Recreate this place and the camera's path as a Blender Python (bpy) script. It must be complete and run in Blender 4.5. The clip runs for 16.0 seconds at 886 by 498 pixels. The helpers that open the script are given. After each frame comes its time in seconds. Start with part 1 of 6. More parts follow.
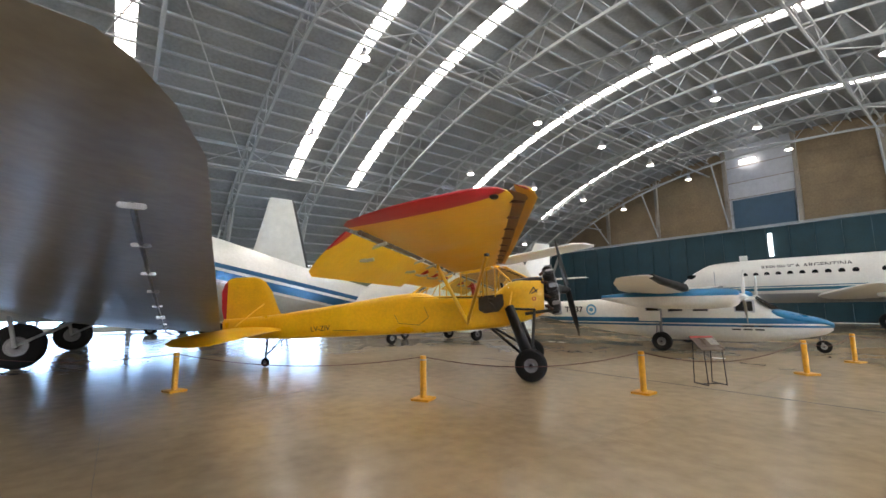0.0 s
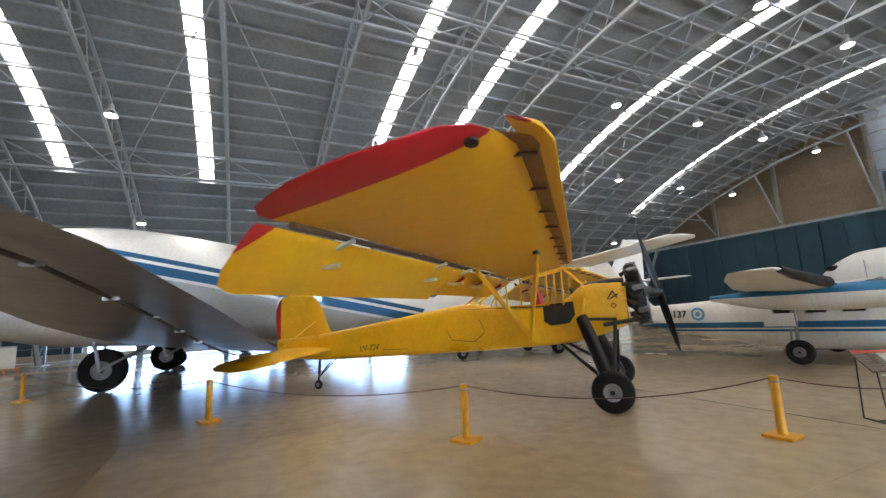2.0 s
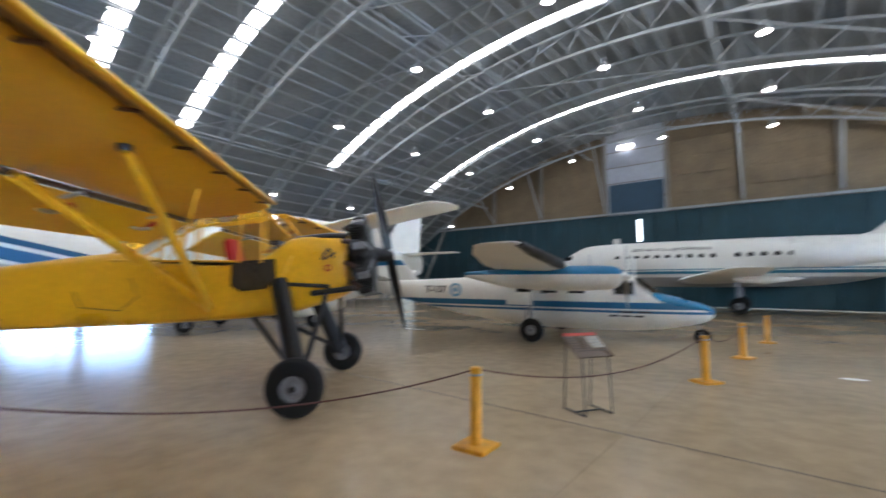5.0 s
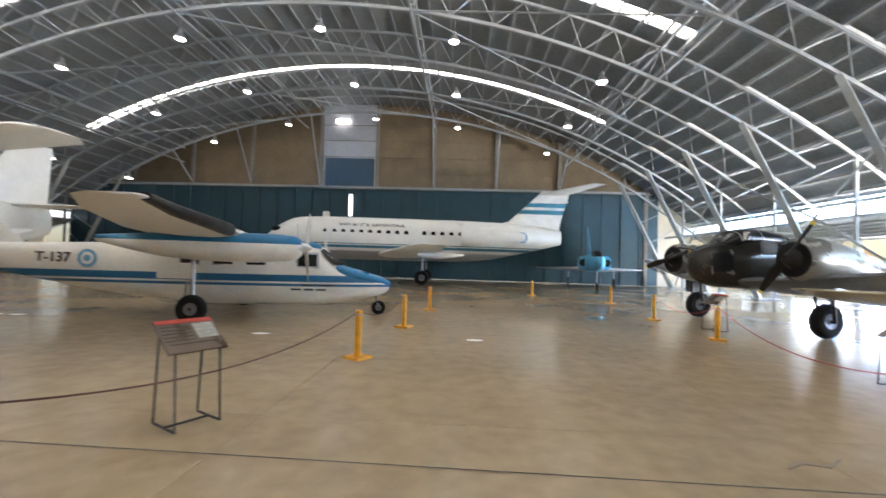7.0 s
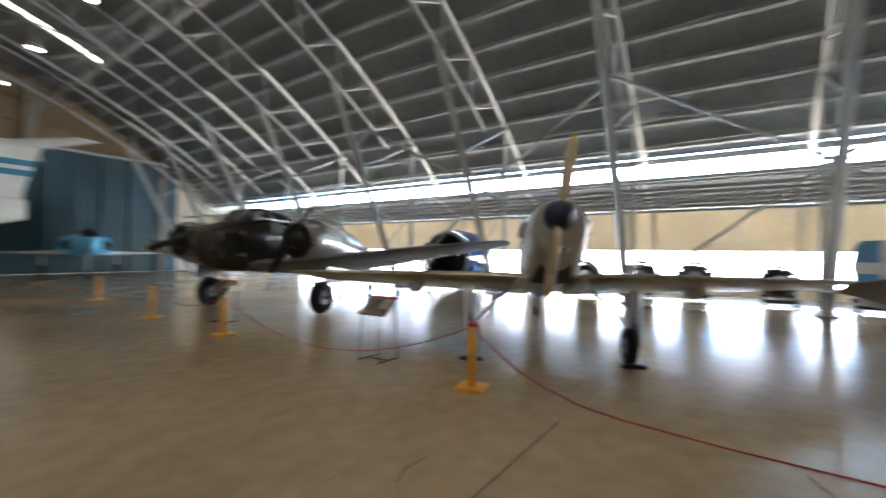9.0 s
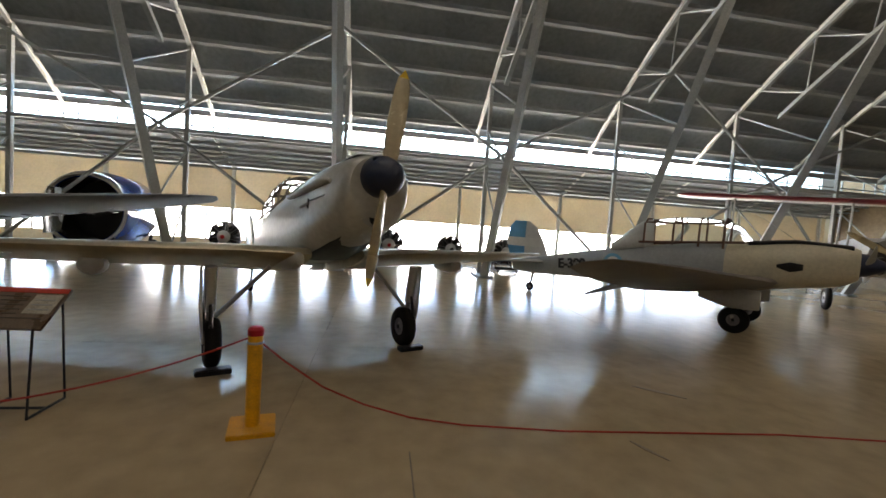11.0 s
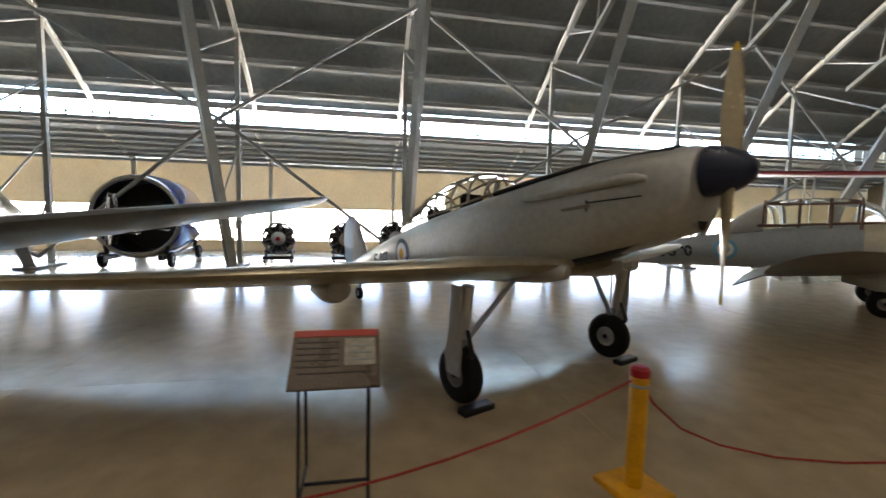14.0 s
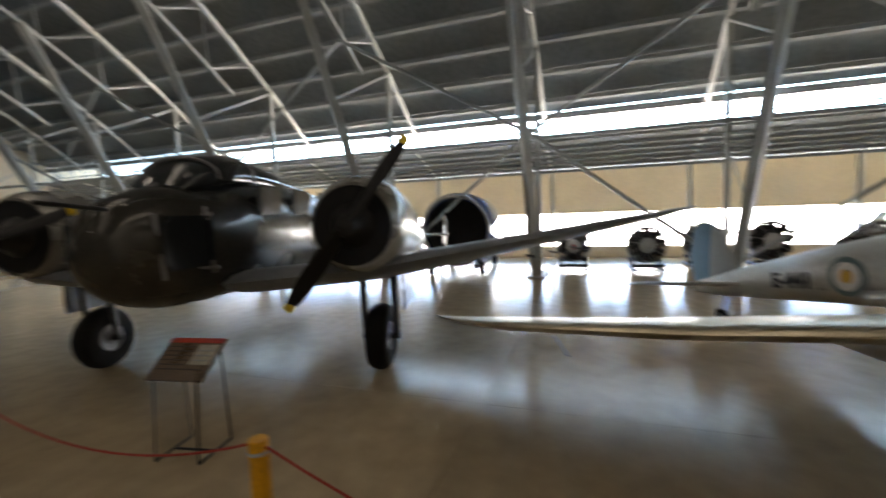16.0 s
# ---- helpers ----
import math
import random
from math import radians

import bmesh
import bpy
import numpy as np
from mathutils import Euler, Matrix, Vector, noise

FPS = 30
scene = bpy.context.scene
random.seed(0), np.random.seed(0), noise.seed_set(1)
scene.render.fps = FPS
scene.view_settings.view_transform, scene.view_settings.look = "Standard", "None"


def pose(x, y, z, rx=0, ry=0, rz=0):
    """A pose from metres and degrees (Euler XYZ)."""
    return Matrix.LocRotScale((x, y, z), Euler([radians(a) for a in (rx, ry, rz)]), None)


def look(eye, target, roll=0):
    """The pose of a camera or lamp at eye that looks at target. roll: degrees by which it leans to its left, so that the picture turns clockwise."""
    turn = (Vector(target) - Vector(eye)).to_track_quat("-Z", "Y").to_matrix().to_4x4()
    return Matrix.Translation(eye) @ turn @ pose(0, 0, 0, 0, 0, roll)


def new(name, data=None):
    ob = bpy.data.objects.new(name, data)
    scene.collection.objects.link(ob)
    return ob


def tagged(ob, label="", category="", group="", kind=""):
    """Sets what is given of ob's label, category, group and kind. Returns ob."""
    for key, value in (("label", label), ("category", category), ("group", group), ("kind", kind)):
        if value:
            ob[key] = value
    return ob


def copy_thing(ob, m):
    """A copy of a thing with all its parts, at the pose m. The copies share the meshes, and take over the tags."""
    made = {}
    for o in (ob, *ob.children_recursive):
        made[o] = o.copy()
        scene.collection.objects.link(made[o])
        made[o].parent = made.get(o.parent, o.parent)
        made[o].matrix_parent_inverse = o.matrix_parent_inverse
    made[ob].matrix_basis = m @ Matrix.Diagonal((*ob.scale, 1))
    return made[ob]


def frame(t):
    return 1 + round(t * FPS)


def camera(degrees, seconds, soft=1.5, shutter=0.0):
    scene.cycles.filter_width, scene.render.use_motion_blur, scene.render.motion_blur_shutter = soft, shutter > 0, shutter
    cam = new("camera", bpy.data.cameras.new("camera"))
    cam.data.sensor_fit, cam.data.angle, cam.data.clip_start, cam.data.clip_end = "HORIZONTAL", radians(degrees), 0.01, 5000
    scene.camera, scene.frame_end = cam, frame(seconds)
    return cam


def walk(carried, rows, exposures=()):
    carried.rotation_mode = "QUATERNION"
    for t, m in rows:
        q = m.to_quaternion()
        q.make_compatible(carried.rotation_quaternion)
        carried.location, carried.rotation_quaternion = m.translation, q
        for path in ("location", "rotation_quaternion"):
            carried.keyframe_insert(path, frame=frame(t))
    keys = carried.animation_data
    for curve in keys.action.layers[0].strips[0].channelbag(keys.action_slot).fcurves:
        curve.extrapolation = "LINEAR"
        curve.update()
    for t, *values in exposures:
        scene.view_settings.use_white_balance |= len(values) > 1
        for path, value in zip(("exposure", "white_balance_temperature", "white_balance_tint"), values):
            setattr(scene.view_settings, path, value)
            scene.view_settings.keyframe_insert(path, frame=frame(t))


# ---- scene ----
cam = camera(92.5, 16.0, shutter=0.5)
PATH = [
    (0, (1.069, -0.159, 1.632), (-0.51, 1.038, 1.898), -0.7),
    (0.5, (0.924, 0.152, 1.607), (-0.66, 1.351, 1.841), -1.3),
    (1, (0.719, 0.534, 1.653), (-0.967, 1.575, 1.922), 0.2),
    (1.5, (0.442, 0.923, 1.707), (-1.311, 1.831, 2.027), -1.3),
    (2, (0.226, 1.361, 1.702), (-1.557, 2.209, 2.022), -2.8),
    (2.5, (0.047, 1.831, 1.696), (-1.754, 2.647, 1.996), -1.2),
    (3, (-0.137, 2.265, 1.672), (-1.954, 3.035, 2.0), -1.7),
    (3.5, (-0.292, 2.677, 1.641), (-2.124, 3.435, 1.905), -1.8),
    (4, (-0.437, 3.084, 1.602), (-2.27, 3.848, 1.847), -0.2),
    (4.5, (-0.595, 3.547, 1.561), (-2.289, 4.575, 1.827), 0.8),
    (5, (-0.756, 4.131, 1.545), (-2.009, 5.68, 1.716), 0.4),
    (5.2, (-0.773, 4.309, 1.561), (-1.855, 5.977, 1.774), 0.9),
    (7.3, (-0.071, 5.832, 1.568), (-0.038, 7.832, 1.572), 0.3),
    (7.5, (0.031, 6.002, 1.557), (0.153, 7.998, 1.509), -0.8),
    (8, (0.378, 6.438, 1.578), (0.797, 8.393, 1.522), 0.2),
    (8.5, (0.877, 6.938, 1.577), (1.862, 8.678, 1.564), 1.1),
    (9, (1.204, 7.354, 1.631), (2.85, 8.49, 1.646), 0.6),
    (9.5, (1.528, 7.75, 1.675), (3.461, 8.262, 1.626), 3.5),
    (11.8, (2.52, 9.775, 1.688), (4.481, 9.389, 1.59), 3.1),
    (12, (2.608, 9.94, 1.694), (4.572, 9.573, 1.602), 3.6),
    (12.5, (2.77, 10.407, 1.657), (4.709, 9.957, 1.462), 0.9),
    (13, (2.964, 10.785, 1.657), (4.876, 10.213, 1.529), 2.4),
    (13.5, (3.114, 11.181, 1.657), (5.046, 10.676, 1.56), 3.3),
    (14, (3.329, 11.657, 1.715), (5.285, 11.275, 1.549), 1.4),
    (14.5, (3.496, 12.129, 1.803), (5.47, 11.855, 1.644), 4.2),
    (15, (3.614, 12.661, 1.883), (5.59, 12.541, 1.603), 2.7),
    (15.5, (3.69, 13.154, 1.968), (5.66, 13.326, 1.672), -1.1),
    (16, (3.737, 13.641, 1.958), (5.613, 14.314, 1.793), -2.1),
]
walk(cam, [(t, look(eye, target, roll)) for t, eye, target, roll in PATH], exposures=((0, 0.55, 7100, 14), (1.5, 0.45, 7000, 14), (3, 0.75, 6200, 13), (4, 0.85, 5900, 13), (5, 0.35, 6200, 13), (7.3, 0.45, 7000, 14), (8.5, 0.0, 7300, 14), (9, -0.55, 7500, 14), (9.5, -1.0, 8000, 14), (12, -0.85, 8400, 14), (14, -0.8, 8300, 14), (15, -0.9, 8300, 14), (16, -1.1, 8200, 14)))

# ---- world, sun, large lights ----
world = bpy.data.worlds.new("sky")
scene.world = world
world.use_nodes = True
_n = world.node_tree.nodes
_sky = _n.new("ShaderNodeTexSky")
_sky.sky_type, _sky.sun_disc = "NISHITA", False
_sky.sun_elevation, _sky.sun_rotation = radians(52), radians(70)
world.node_tree.links.new(_sky.outputs[0], _n["Background"].inputs[0])
_n["Background"].inputs[1].default_value = 0.1
sun = new("sun", bpy.data.lights.new("sun", "SUN"))
sun.data.energy, sun.data.angle, sun.data.color = 3.0, radians(0.5), (1.0, 0.95, 0.88)
sun.matrix_world = look((40, 14, 60), (0, 0, 0))
# side and eave values drive the glowing sheets that stand in for sunlit surfaces
SKY_ROOF, APRON_GLOW, EAVE_GLOW, SKY_WEST, LAMP = 8.5, 28.0, 170.0, 9.0, 26.0

# ---- materials ----
def mat(name, col, rough=0.5, metal=0.0, var=0.15, scale=2.0, bump=0.03, bands=(), coat=0.0, fleck=None, rvar=0.12):
    """Painted or bare surface: two scales of noise in colour and gloss, fine relief; bands: (axis, lo, hi, slope, colour)."""
    m = bpy.data.materials.new(name)
    m.use_nodes = True
    nt = m.node_tree
    N, L = nt.nodes, nt.links
    b = N["Principled BSDF"]
    tc = N.new("ShaderNodeTexCoord")
    big, fine = N.new("ShaderNodeTexNoise"), N.new("ShaderNodeTexNoise")
    big.inputs["Scale"].default_value, fine.inputs["Scale"].default_value = scale, scale * 11
    big.inputs["Detail"].default_value, fine.inputs["Detail"].default_value = 5, 4
    for t in (big, fine):
        L.new(tc.outputs["Object"], t.inputs["Vector"])
    base = N.new("ShaderNodeRGB")
    base.outputs[0].default_value = (*col, 1)
    out = base.outputs[0]
    if bands:
        sep = N.new("ShaderNodeSeparateXYZ")
        L.new(tc.outputs["Object"], sep.inputs[0])
        for axis, lo, hi, slope, c in bands:
            v = sep.outputs["XYZ".index(axis.upper())]
            if slope:
                other = sep.outputs[2 if axis.lower() != "z" else 0]
                if axis.lower() == "z":
                    other = sep.outputs[0]
                ma = N.new("ShaderNodeMath")
                ma.operation = "MULTIPLY_ADD"
                L.new(other, ma.inputs[0])
                ma.inputs[1].default_value = -slope
                L.new(v, ma.inputs[2])
                v = ma.outputs[0]
            g, l, mu = (N.new("ShaderNodeMath") for _ in range(3))
            g.operation, l.operation, mu.operation = "GREATER_THAN", "LESS_THAN", "MULTIPLY"
            L.new(v, g.inputs[0]), L.new(v, l.inputs[0])
            g.inputs[1].default_value, l.inputs[1].default_value = lo, hi
            L.new(g.outputs[0], mu.inputs[0]), L.new(l.outputs[0], mu.inputs[1])
            mx = N.new("ShaderNodeMix")
            mx.data_type = "RGBA"
            L.new(mu.outputs[0], mx.inputs[0]), L.new(out, mx.inputs[6])
            mx.inputs[7].default_value = (*c, 1)
            out = mx.outputs[2]
    if fleck:
        ramp = N.new("ShaderNodeValToRGB")
        ramp.color_ramp.elements[0].position, ramp.color_ramp.elements[1].position = 0.49, 0.52
        blot = N.new("ShaderNodeTexNoise")
        blot.inputs["Scale"].default_value, blot.inputs["Detail"].default_value = fleck[1], 1.5
        L.new(tc.outputs["Object"], blot.inputs["Vector"]), L.new(blot.outputs[0], ramp.inputs[0])
        mx = N.new("ShaderNodeMix")
        mx.data_type = "RGBA"
        L.new(ramp.outputs[0], mx.inputs[0]), L.new(out, mx.inputs[6])
        mx.inputs[7].default_value = (*fleck[0], 1)
        out = mx.outputs[2]
    mixn = N.new("ShaderNodeMath")
    mixn.operation = "ADD"
    L.new(big.outputs[0], mixn.inputs[0]), L.new(fine.outputs[0], mixn.inputs[1])
    mr = N.new("ShaderNodeMapRange")
    mr.inputs[1].default_value, mr.inputs[2].default_value = 0.7, 1.3
    mr.inputs[3].default_value, mr.inputs[4].default_value = 1 - var, 1 + var * 0.5
    L.new(mixn.outputs[0], mr.inputs[0])
    mul = N.new("ShaderNodeMix")
    mul.data_type, mul.blend_type = "RGBA", "MULTIPLY"
    mul.inputs[0].default_value = 1
    L.new(out, mul.inputs[6]), L.new(mr.outputs[0], mul.inputs[7])
    L.new(mul.outputs[2], b.inputs["Base Color"])
    rr = N.new("ShaderNodeMapRange")
    rr.inputs[1].default_value, rr.inputs[2].default_value = 0.2, 0.8
    rr.inputs[3].default_value, rr.inputs[4].default_value = max(0.02, rough - rvar), min(1, rough + rvar)
    L.new(big.outputs[0], rr.inputs[0]), L.new(rr.outputs[0], b.inputs["Roughness"])
    b.inputs["Metallic"].default_value = metal
    b.inputs["Coat Weight"].default_value = coat
    if bump:
        bp = N.new("ShaderNodeBump")
        bp.inputs["Strength"].default_value, bp.inputs["Distance"].default_value = bump * 5, 0.01
        L.new(fine.outputs[0], bp.inputs["Height"]), L.new(bp.outputs[0], b.inputs["Normal"])
    return m


def glow(name, col, strength):
    m = bpy.data.materials.new(name)
    m.use_nodes = True
    b = m.node_tree.nodes["Principled BSDF"]
    b.inputs["Base Color"].default_value = (*col, 1)
    b.inputs["Emission Color"].default_value, b.inputs["Emission Strength"].default_value = (*col, 1), strength
    return m


def glass_mat(name, tint=(0.9, 0.95, 0.95), rough=0.05):
    m = bpy.data.materials.new(name)
    m.use_nodes = True
    b = m.node_tree.nodes["Principled BSDF"]
    b.inputs["Base Color"].default_value = (*tint, 1)
    b.inputs["Transmission Weight"].default_value, b.inputs["Roughness"].default_value = 1.0, rough
    b.inputs["IOR"].default_value = 1.05
    b.inputs["Coat Weight"].default_value = 0.25
    return m


YELLOW, RED, BLUE, WHITE = (0.76, 0.385, 0.008), (0.42, 0.008, 0.016), (0.012, 0.10, 0.26), (0.78, 0.77, 0.72)
M_yellow = mat("yellow_paint", YELLOW, 0.34, 0, 0.14, 1.3, 0.01)
M_wing_yellow = mat("yellow_wing_fabric", YELLOW, 0.42, 0, 0.08, 1.1, 0.008, bands=(("y", -20, -7.29, 0, RED), ("y", 7.29, 20, 0, RED)))
M_aileron = mat("yellow_aileron_fabric", YELLOW, 0.42, 0, 0.08, 1.1, 0.008, bands=(("y", -20, -9.5, 0.95, RED), ("y", 9.5, 20, -0.95, RED)))
M_red = mat("red_paint", RED, 0.45)
M_rudder = mat("rudder_paint", YELLOW, 0.4, bands=(("x", -20, -8.68, 0, RED),))
M_black = mat("black_paint", (0.009, 0.009, 0.010), 0.42)
M_black.node_tree.nodes["Principled BSDF"].inputs["Specular IOR Level"].default_value = 0.3
M_rubber = mat("tyre_rubber", (0.010, 0.0095, 0.0095), 0.75, 0, 0.3, 6)
M_rubber.node_tree.nodes["Principled BSDF"].inputs["Specular IOR Level"].default_value = 0.2
M_steel = mat("galvanised_steel", (0.34, 0.36, 0.37), 0.5, 0.35, 0.2, 3)
M_rim = mat("wheel_alloy", (0.25, 0.25, 0.26), 0.45, 0.5, 0.25, 8)
M_iron = mat("dark_engine_metal", (0.035, 0.034, 0.034), 0.42, 0.6, 0.4, 9)
M_glass = glass_mat("perspex")
M_canopy = glass_mat("old_canopy_perspex", (0.86, 0.88, 0.88), 0.04)
M_canopy.node_tree.nodes["Principled BSDF"].inputs["Coat Weight"].default_value = 0.04
M_canopy.node_tree.nodes["Principled BSDF"].inputs["IOR"].default_value = 1.02
M_pier = mat("stained_concrete_pier", (0.24, 0.215, 0.18), 0.8, 0, 0.3, 0.9, 0.08)
M_rust = mat("burnt_exhaust", (0.09, 0.045, 0.03), 0.6, 0.3, 0.4, 9)
M_slot = mat("slot_shadow_gap", (0.07, 0.04, 0.02), 0.6)
M_faint = mat("faint_print", (0.045, 0.03, 0.02), 0.4)
M_pane_dark = mat("dark_window", (0.015, 0.018, 0.02), 0.12, 0, 0.1, 2, 0)
M_whitecol = mat("white_lettering", (0.75, 0.75, 0.72), 0.5)
M_ink = mat("dark_lettering", (0.015, 0.015, 0.02), 0.5)
M_post = mat("yellow_post_paint", (0.72, 0.33, 0.01), 0.45, 0, 0.3, 7, 0.05)
M_darkrope = mat("brown_rope", (0.085, 0.028, 0.02), 0.8, 0, 0.3, 40)
M_rope = mat("red_rope", (0.36, 0.03, 0.016), 0.8, 0, 0.3, 40)
M_floor = mat("sealed_concrete", (0.405, 0.318, 0.208), 0.18, 0, 0.22, 0.35, 0.0012, rvar=0.06)
_nt = M_floor.node_tree
_geo = _nt.nodes.new("ShaderNodeNewGeometry")
for _l in [l for l in _nt.links if l.from_socket.name == "Object"]:
    _to = _l.to_socket
    _nt.links.remove(_l)
    _nt.links.new(_geo.outputs["Position"], _to)
M_floor.node_tree.nodes["Principled BSDF"].inputs["Specular IOR Level"].default_value = 0.2
M_joint = mat("floor_joint", (0.12, 0.11, 0.1), 0.7)
M_roof = mat("roof_sheet", (0.218, 0.235, 0.243), 0.55, 0.0, 0.25, 0.6)
M_truss = mat("painted_truss_steel", (0.33, 0.35, 0.355), 0.5, 0.1, 0.2, 2)
M_column = mat("grey_column_paint", (0.30, 0.31, 0.30), 0.5, 0.05, 0.2, 2)
M_purlin = mat("purlin_steel", (0.32, 0.335, 0.34), 0.5, 0.1, 0.2, 2)
M_endwall = mat("brown_concrete_panel", (0.19, 0.138, 0.08), 0.8, 0, 0.3, 0.7, 0.08)
M_door = mat("blue_green_steel_door", (0.014, 0.054, 0.07), 0.5, 0.1, 0.3, 1.2)
M_beige = mat("beige_wall_panel", (0.64, 0.55, 0.41), 0.7, 0, 0.15, 1.0)
_nt = M_beige.node_tree
_tr, _mx = _nt.nodes.new("ShaderNodeBsdfTranslucent"), _nt.nodes.new("ShaderNodeMixShader")
_tr.inputs[0].default_value, _mx.inputs[0].default_value = (0.80, 0.71, 0.55, 1), 0.17
_nt.links.new(_nt.nodes["Principled BSDF"].outputs[0], _mx.inputs[1])
_nt.links.new(_tr.outputs[0], _mx.inputs[2])
_nt.links.new(_mx.outputs[0], _nt.nodes["Material Output"].inputs[0])
M_greypanel = mat("grey_panel", (0.42, 0.44, 0.48), 0.6)
M_bluepanel = mat("blue_grey_panel", (0.03, 0.07, 0.11), 0.4)
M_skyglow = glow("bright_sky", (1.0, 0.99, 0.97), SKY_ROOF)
# emission stands in for sunlight on the ground outside
M_sideglow = glow("apron_glow_sheet", (0.92, 0.96, 1.0), APRON_GLOW)
# unseen sheet over the lean-to, added to brighten the arched roof
M_eaveglow = glow("added_eave_glow_sheet", (0.97, 0.98, 1.0), EAVE_GLOW)
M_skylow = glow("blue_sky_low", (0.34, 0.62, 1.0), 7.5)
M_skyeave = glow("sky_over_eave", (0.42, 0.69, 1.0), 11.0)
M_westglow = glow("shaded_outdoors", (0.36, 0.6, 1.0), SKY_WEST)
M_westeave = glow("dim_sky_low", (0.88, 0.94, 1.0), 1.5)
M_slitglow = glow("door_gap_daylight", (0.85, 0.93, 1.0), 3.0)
M_lampglow = glow("lamp_bulb", (1.0, 0.98, 0.95), LAMP)
M_lampbell = mat("lamp_reflector", (0.6, 0.6, 0.6), 0.3, 0.7)
M_silver = mat("aluminium_paint", (0.50, 0.505, 0.49), 0.36, 0.4, 0.18, 1.5, 0.02)
# warm tint puts the brown floor's reflection into the base colour
M_silver_wing = mat("floor_tinted_aluminium", (0.50, 0.435, 0.32), 0.33, 0.9, 0.22, 1.0, 0.02)

# ---- mesh helpers ----
def part(name, bm, material, parent, label="", smooth=True):
    me = bpy.data.meshes.new(name)
    bmesh.ops.recalc_face_normals(bm, faces=bm.faces)
    bm.to_mesh(me)
    bm.free()
    me.materials.append(material)
    if smooth:
        me.polygons.foreach_set("use_smooth", [True] * len(me.polygons))
        me.set_sharp_from_angle(angle=radians(38))
    ob = new(name, me)
    ob.parent = parent
    if label:
        ob["label"] = label
    return ob


def thing(name, m, label, category, group="", kind=""):
    ob = new(name)
    ob.empty_display_size = 0.2
    ob.matrix_world = m
    return tagged(ob, label, category, group, kind)


def skin(bm, rings, closed=True, caps=True):
    """Faces between rings of equal length."""
    vs = [[bm.verts.new(p) for p in r] for r in rings]
    n = len(vs[0])
    for a, b in zip(vs, vs[1:]):
        for i in range(n if closed else n - 1):
            j = (i + 1) % n
            bm.faces.new((a[i], a[j], b[j], b[i]))
    if caps and closed:
        bm.faces.new(vs[0][::-1]), bm.faces.new(vs[-1])
    return bm


def loft(sections, n=28):
    """Body along x: (x, cy, z_bottom, z_top, half_width, power)."""
    rings = []
    for x, cy, z0, z1, hw, p in sections:
        r = []
        for i in range(n):
            a = 2 * math.pi * i / n
            c, s = math.cos(a), math.sin(a)
            r.append((x, cy + hw * math.copysign(abs(c) ** (2 / p), c), (z0 + z1) / 2 + (z1 - z0) / 2 * math.copysign(abs(s) ** (2 / p), s)))
        rings.append(r)
    return skin(bmesh.new(), rings)


def smooth_sections(keys, steps=4):
    """Denser sections by Catmull-Rom between the keys."""
    out = []
    k = [np.array(s, float) for s in keys]
    for i in range(len(k) - 1):
        p0, p1, p2, p3 = k[max(i - 1, 0)], k[i], k[i + 1], k[min(i + 2, len(k) - 1)]
        for j in range(steps):
            t = j / steps
            out.append(tuple(0.5 * (2 * p1 + (p2 - p0) * t + (2 * p0 - 5 * p1 + 4 * p2 - p3) * t * t + (3 * p1 - p0 - 3 * p2 + p3) * t ** 3)))
    out.append(tuple(k[-1]))
    return [(s[0], s[1], min(s[2], s[3] - 0.01), s[3], max(s[4], 0.005), max(s[5], 1.6)) for s in out]


def wing_bm(st, vertical=False, n=9, inc=0.0):
    """Aerofoil through stations (span, x_leading, chord, height, thickness ratio)."""
    rings = []
    for y, xl, c, z, th in st:
        r = []
        for i in range(n + 1):
            u = (1 - math.cos(math.pi * i / n)) / 2
            t = th * c * 2.6 * (0.2969 * math.sqrt(u) - 0.126 * u - 0.3516 * u * u + 0.2843 * u ** 3 - 0.1036 * u ** 4) * 1.9
            r.append((u, t))
        up = [(xl - u * c, y, z - inc * u * c + t * 1.15) for u, t in r]
        dn = [(xl - u * c, y, z - inc * u * c - t * 0.85) for u, t in r[1:-1]][::-1]
        ring = up + dn
        if vertical:
            ring = [(x, zz - z, yy) for x, yy, zz in ring]
        rings.append(ring)
    return skin(bmesh.new(), rings)


def tube(bm, p, q, r0, r1=None, n=8, flat=1.0):
    p, q = Vector(p), Vector(q)
    r1 = r0 if r1 is None else r1
    d = (q - p).normalized()
    a = d.orthogonal().normalized() if abs(d.z) > 0.95 else d.cross(Vector((0, 0, 1))).normalized()
    b = d.cross(a)
    rings = [[tuple(o + r * (math.cos(2 * math.pi * i / n) * a * flat + math.sin(2 * math.pi * i / n) * b)) for i in range(n)] for o, r in ((p, r0), (q, r1))]
    return skin(bm, rings)


def rod(p, q, r0, r1=None, n=8, flat=1.0):
    return tube(bmesh.new(), p, q, r0, r1, n, flat)


def box(bm, c, s, m=None, bev=0.0):
    r = bmesh.ops.create_cube(bm, size=1, matrix=(m or Matrix()) @ Matrix.Translation(c) @ Matrix.Diagonal((*s, 1)))
    if bev:
        bmesh.ops.bevel(bm, geom=list({e for v in r["verts"] for e in v.link_edges}), offset=bev, segments=2, affect="EDGES")
    return bm


def lathe(profile, m=None, n=28, bm=None):
    """Turns (radius, height) pairs about z."""
    bm = bm or bmesh.new()
    m = m or Matrix()
    rings = [[tuple(m @ Vector((max(r, 0.0005) * math.cos(2 * math.pi * i / n), max(r, 0.0005) * math.sin(2 * math.pi * i / n), h))) for i in range(n)] for r, h in profile]
    return skin(bm, rings, caps=False)


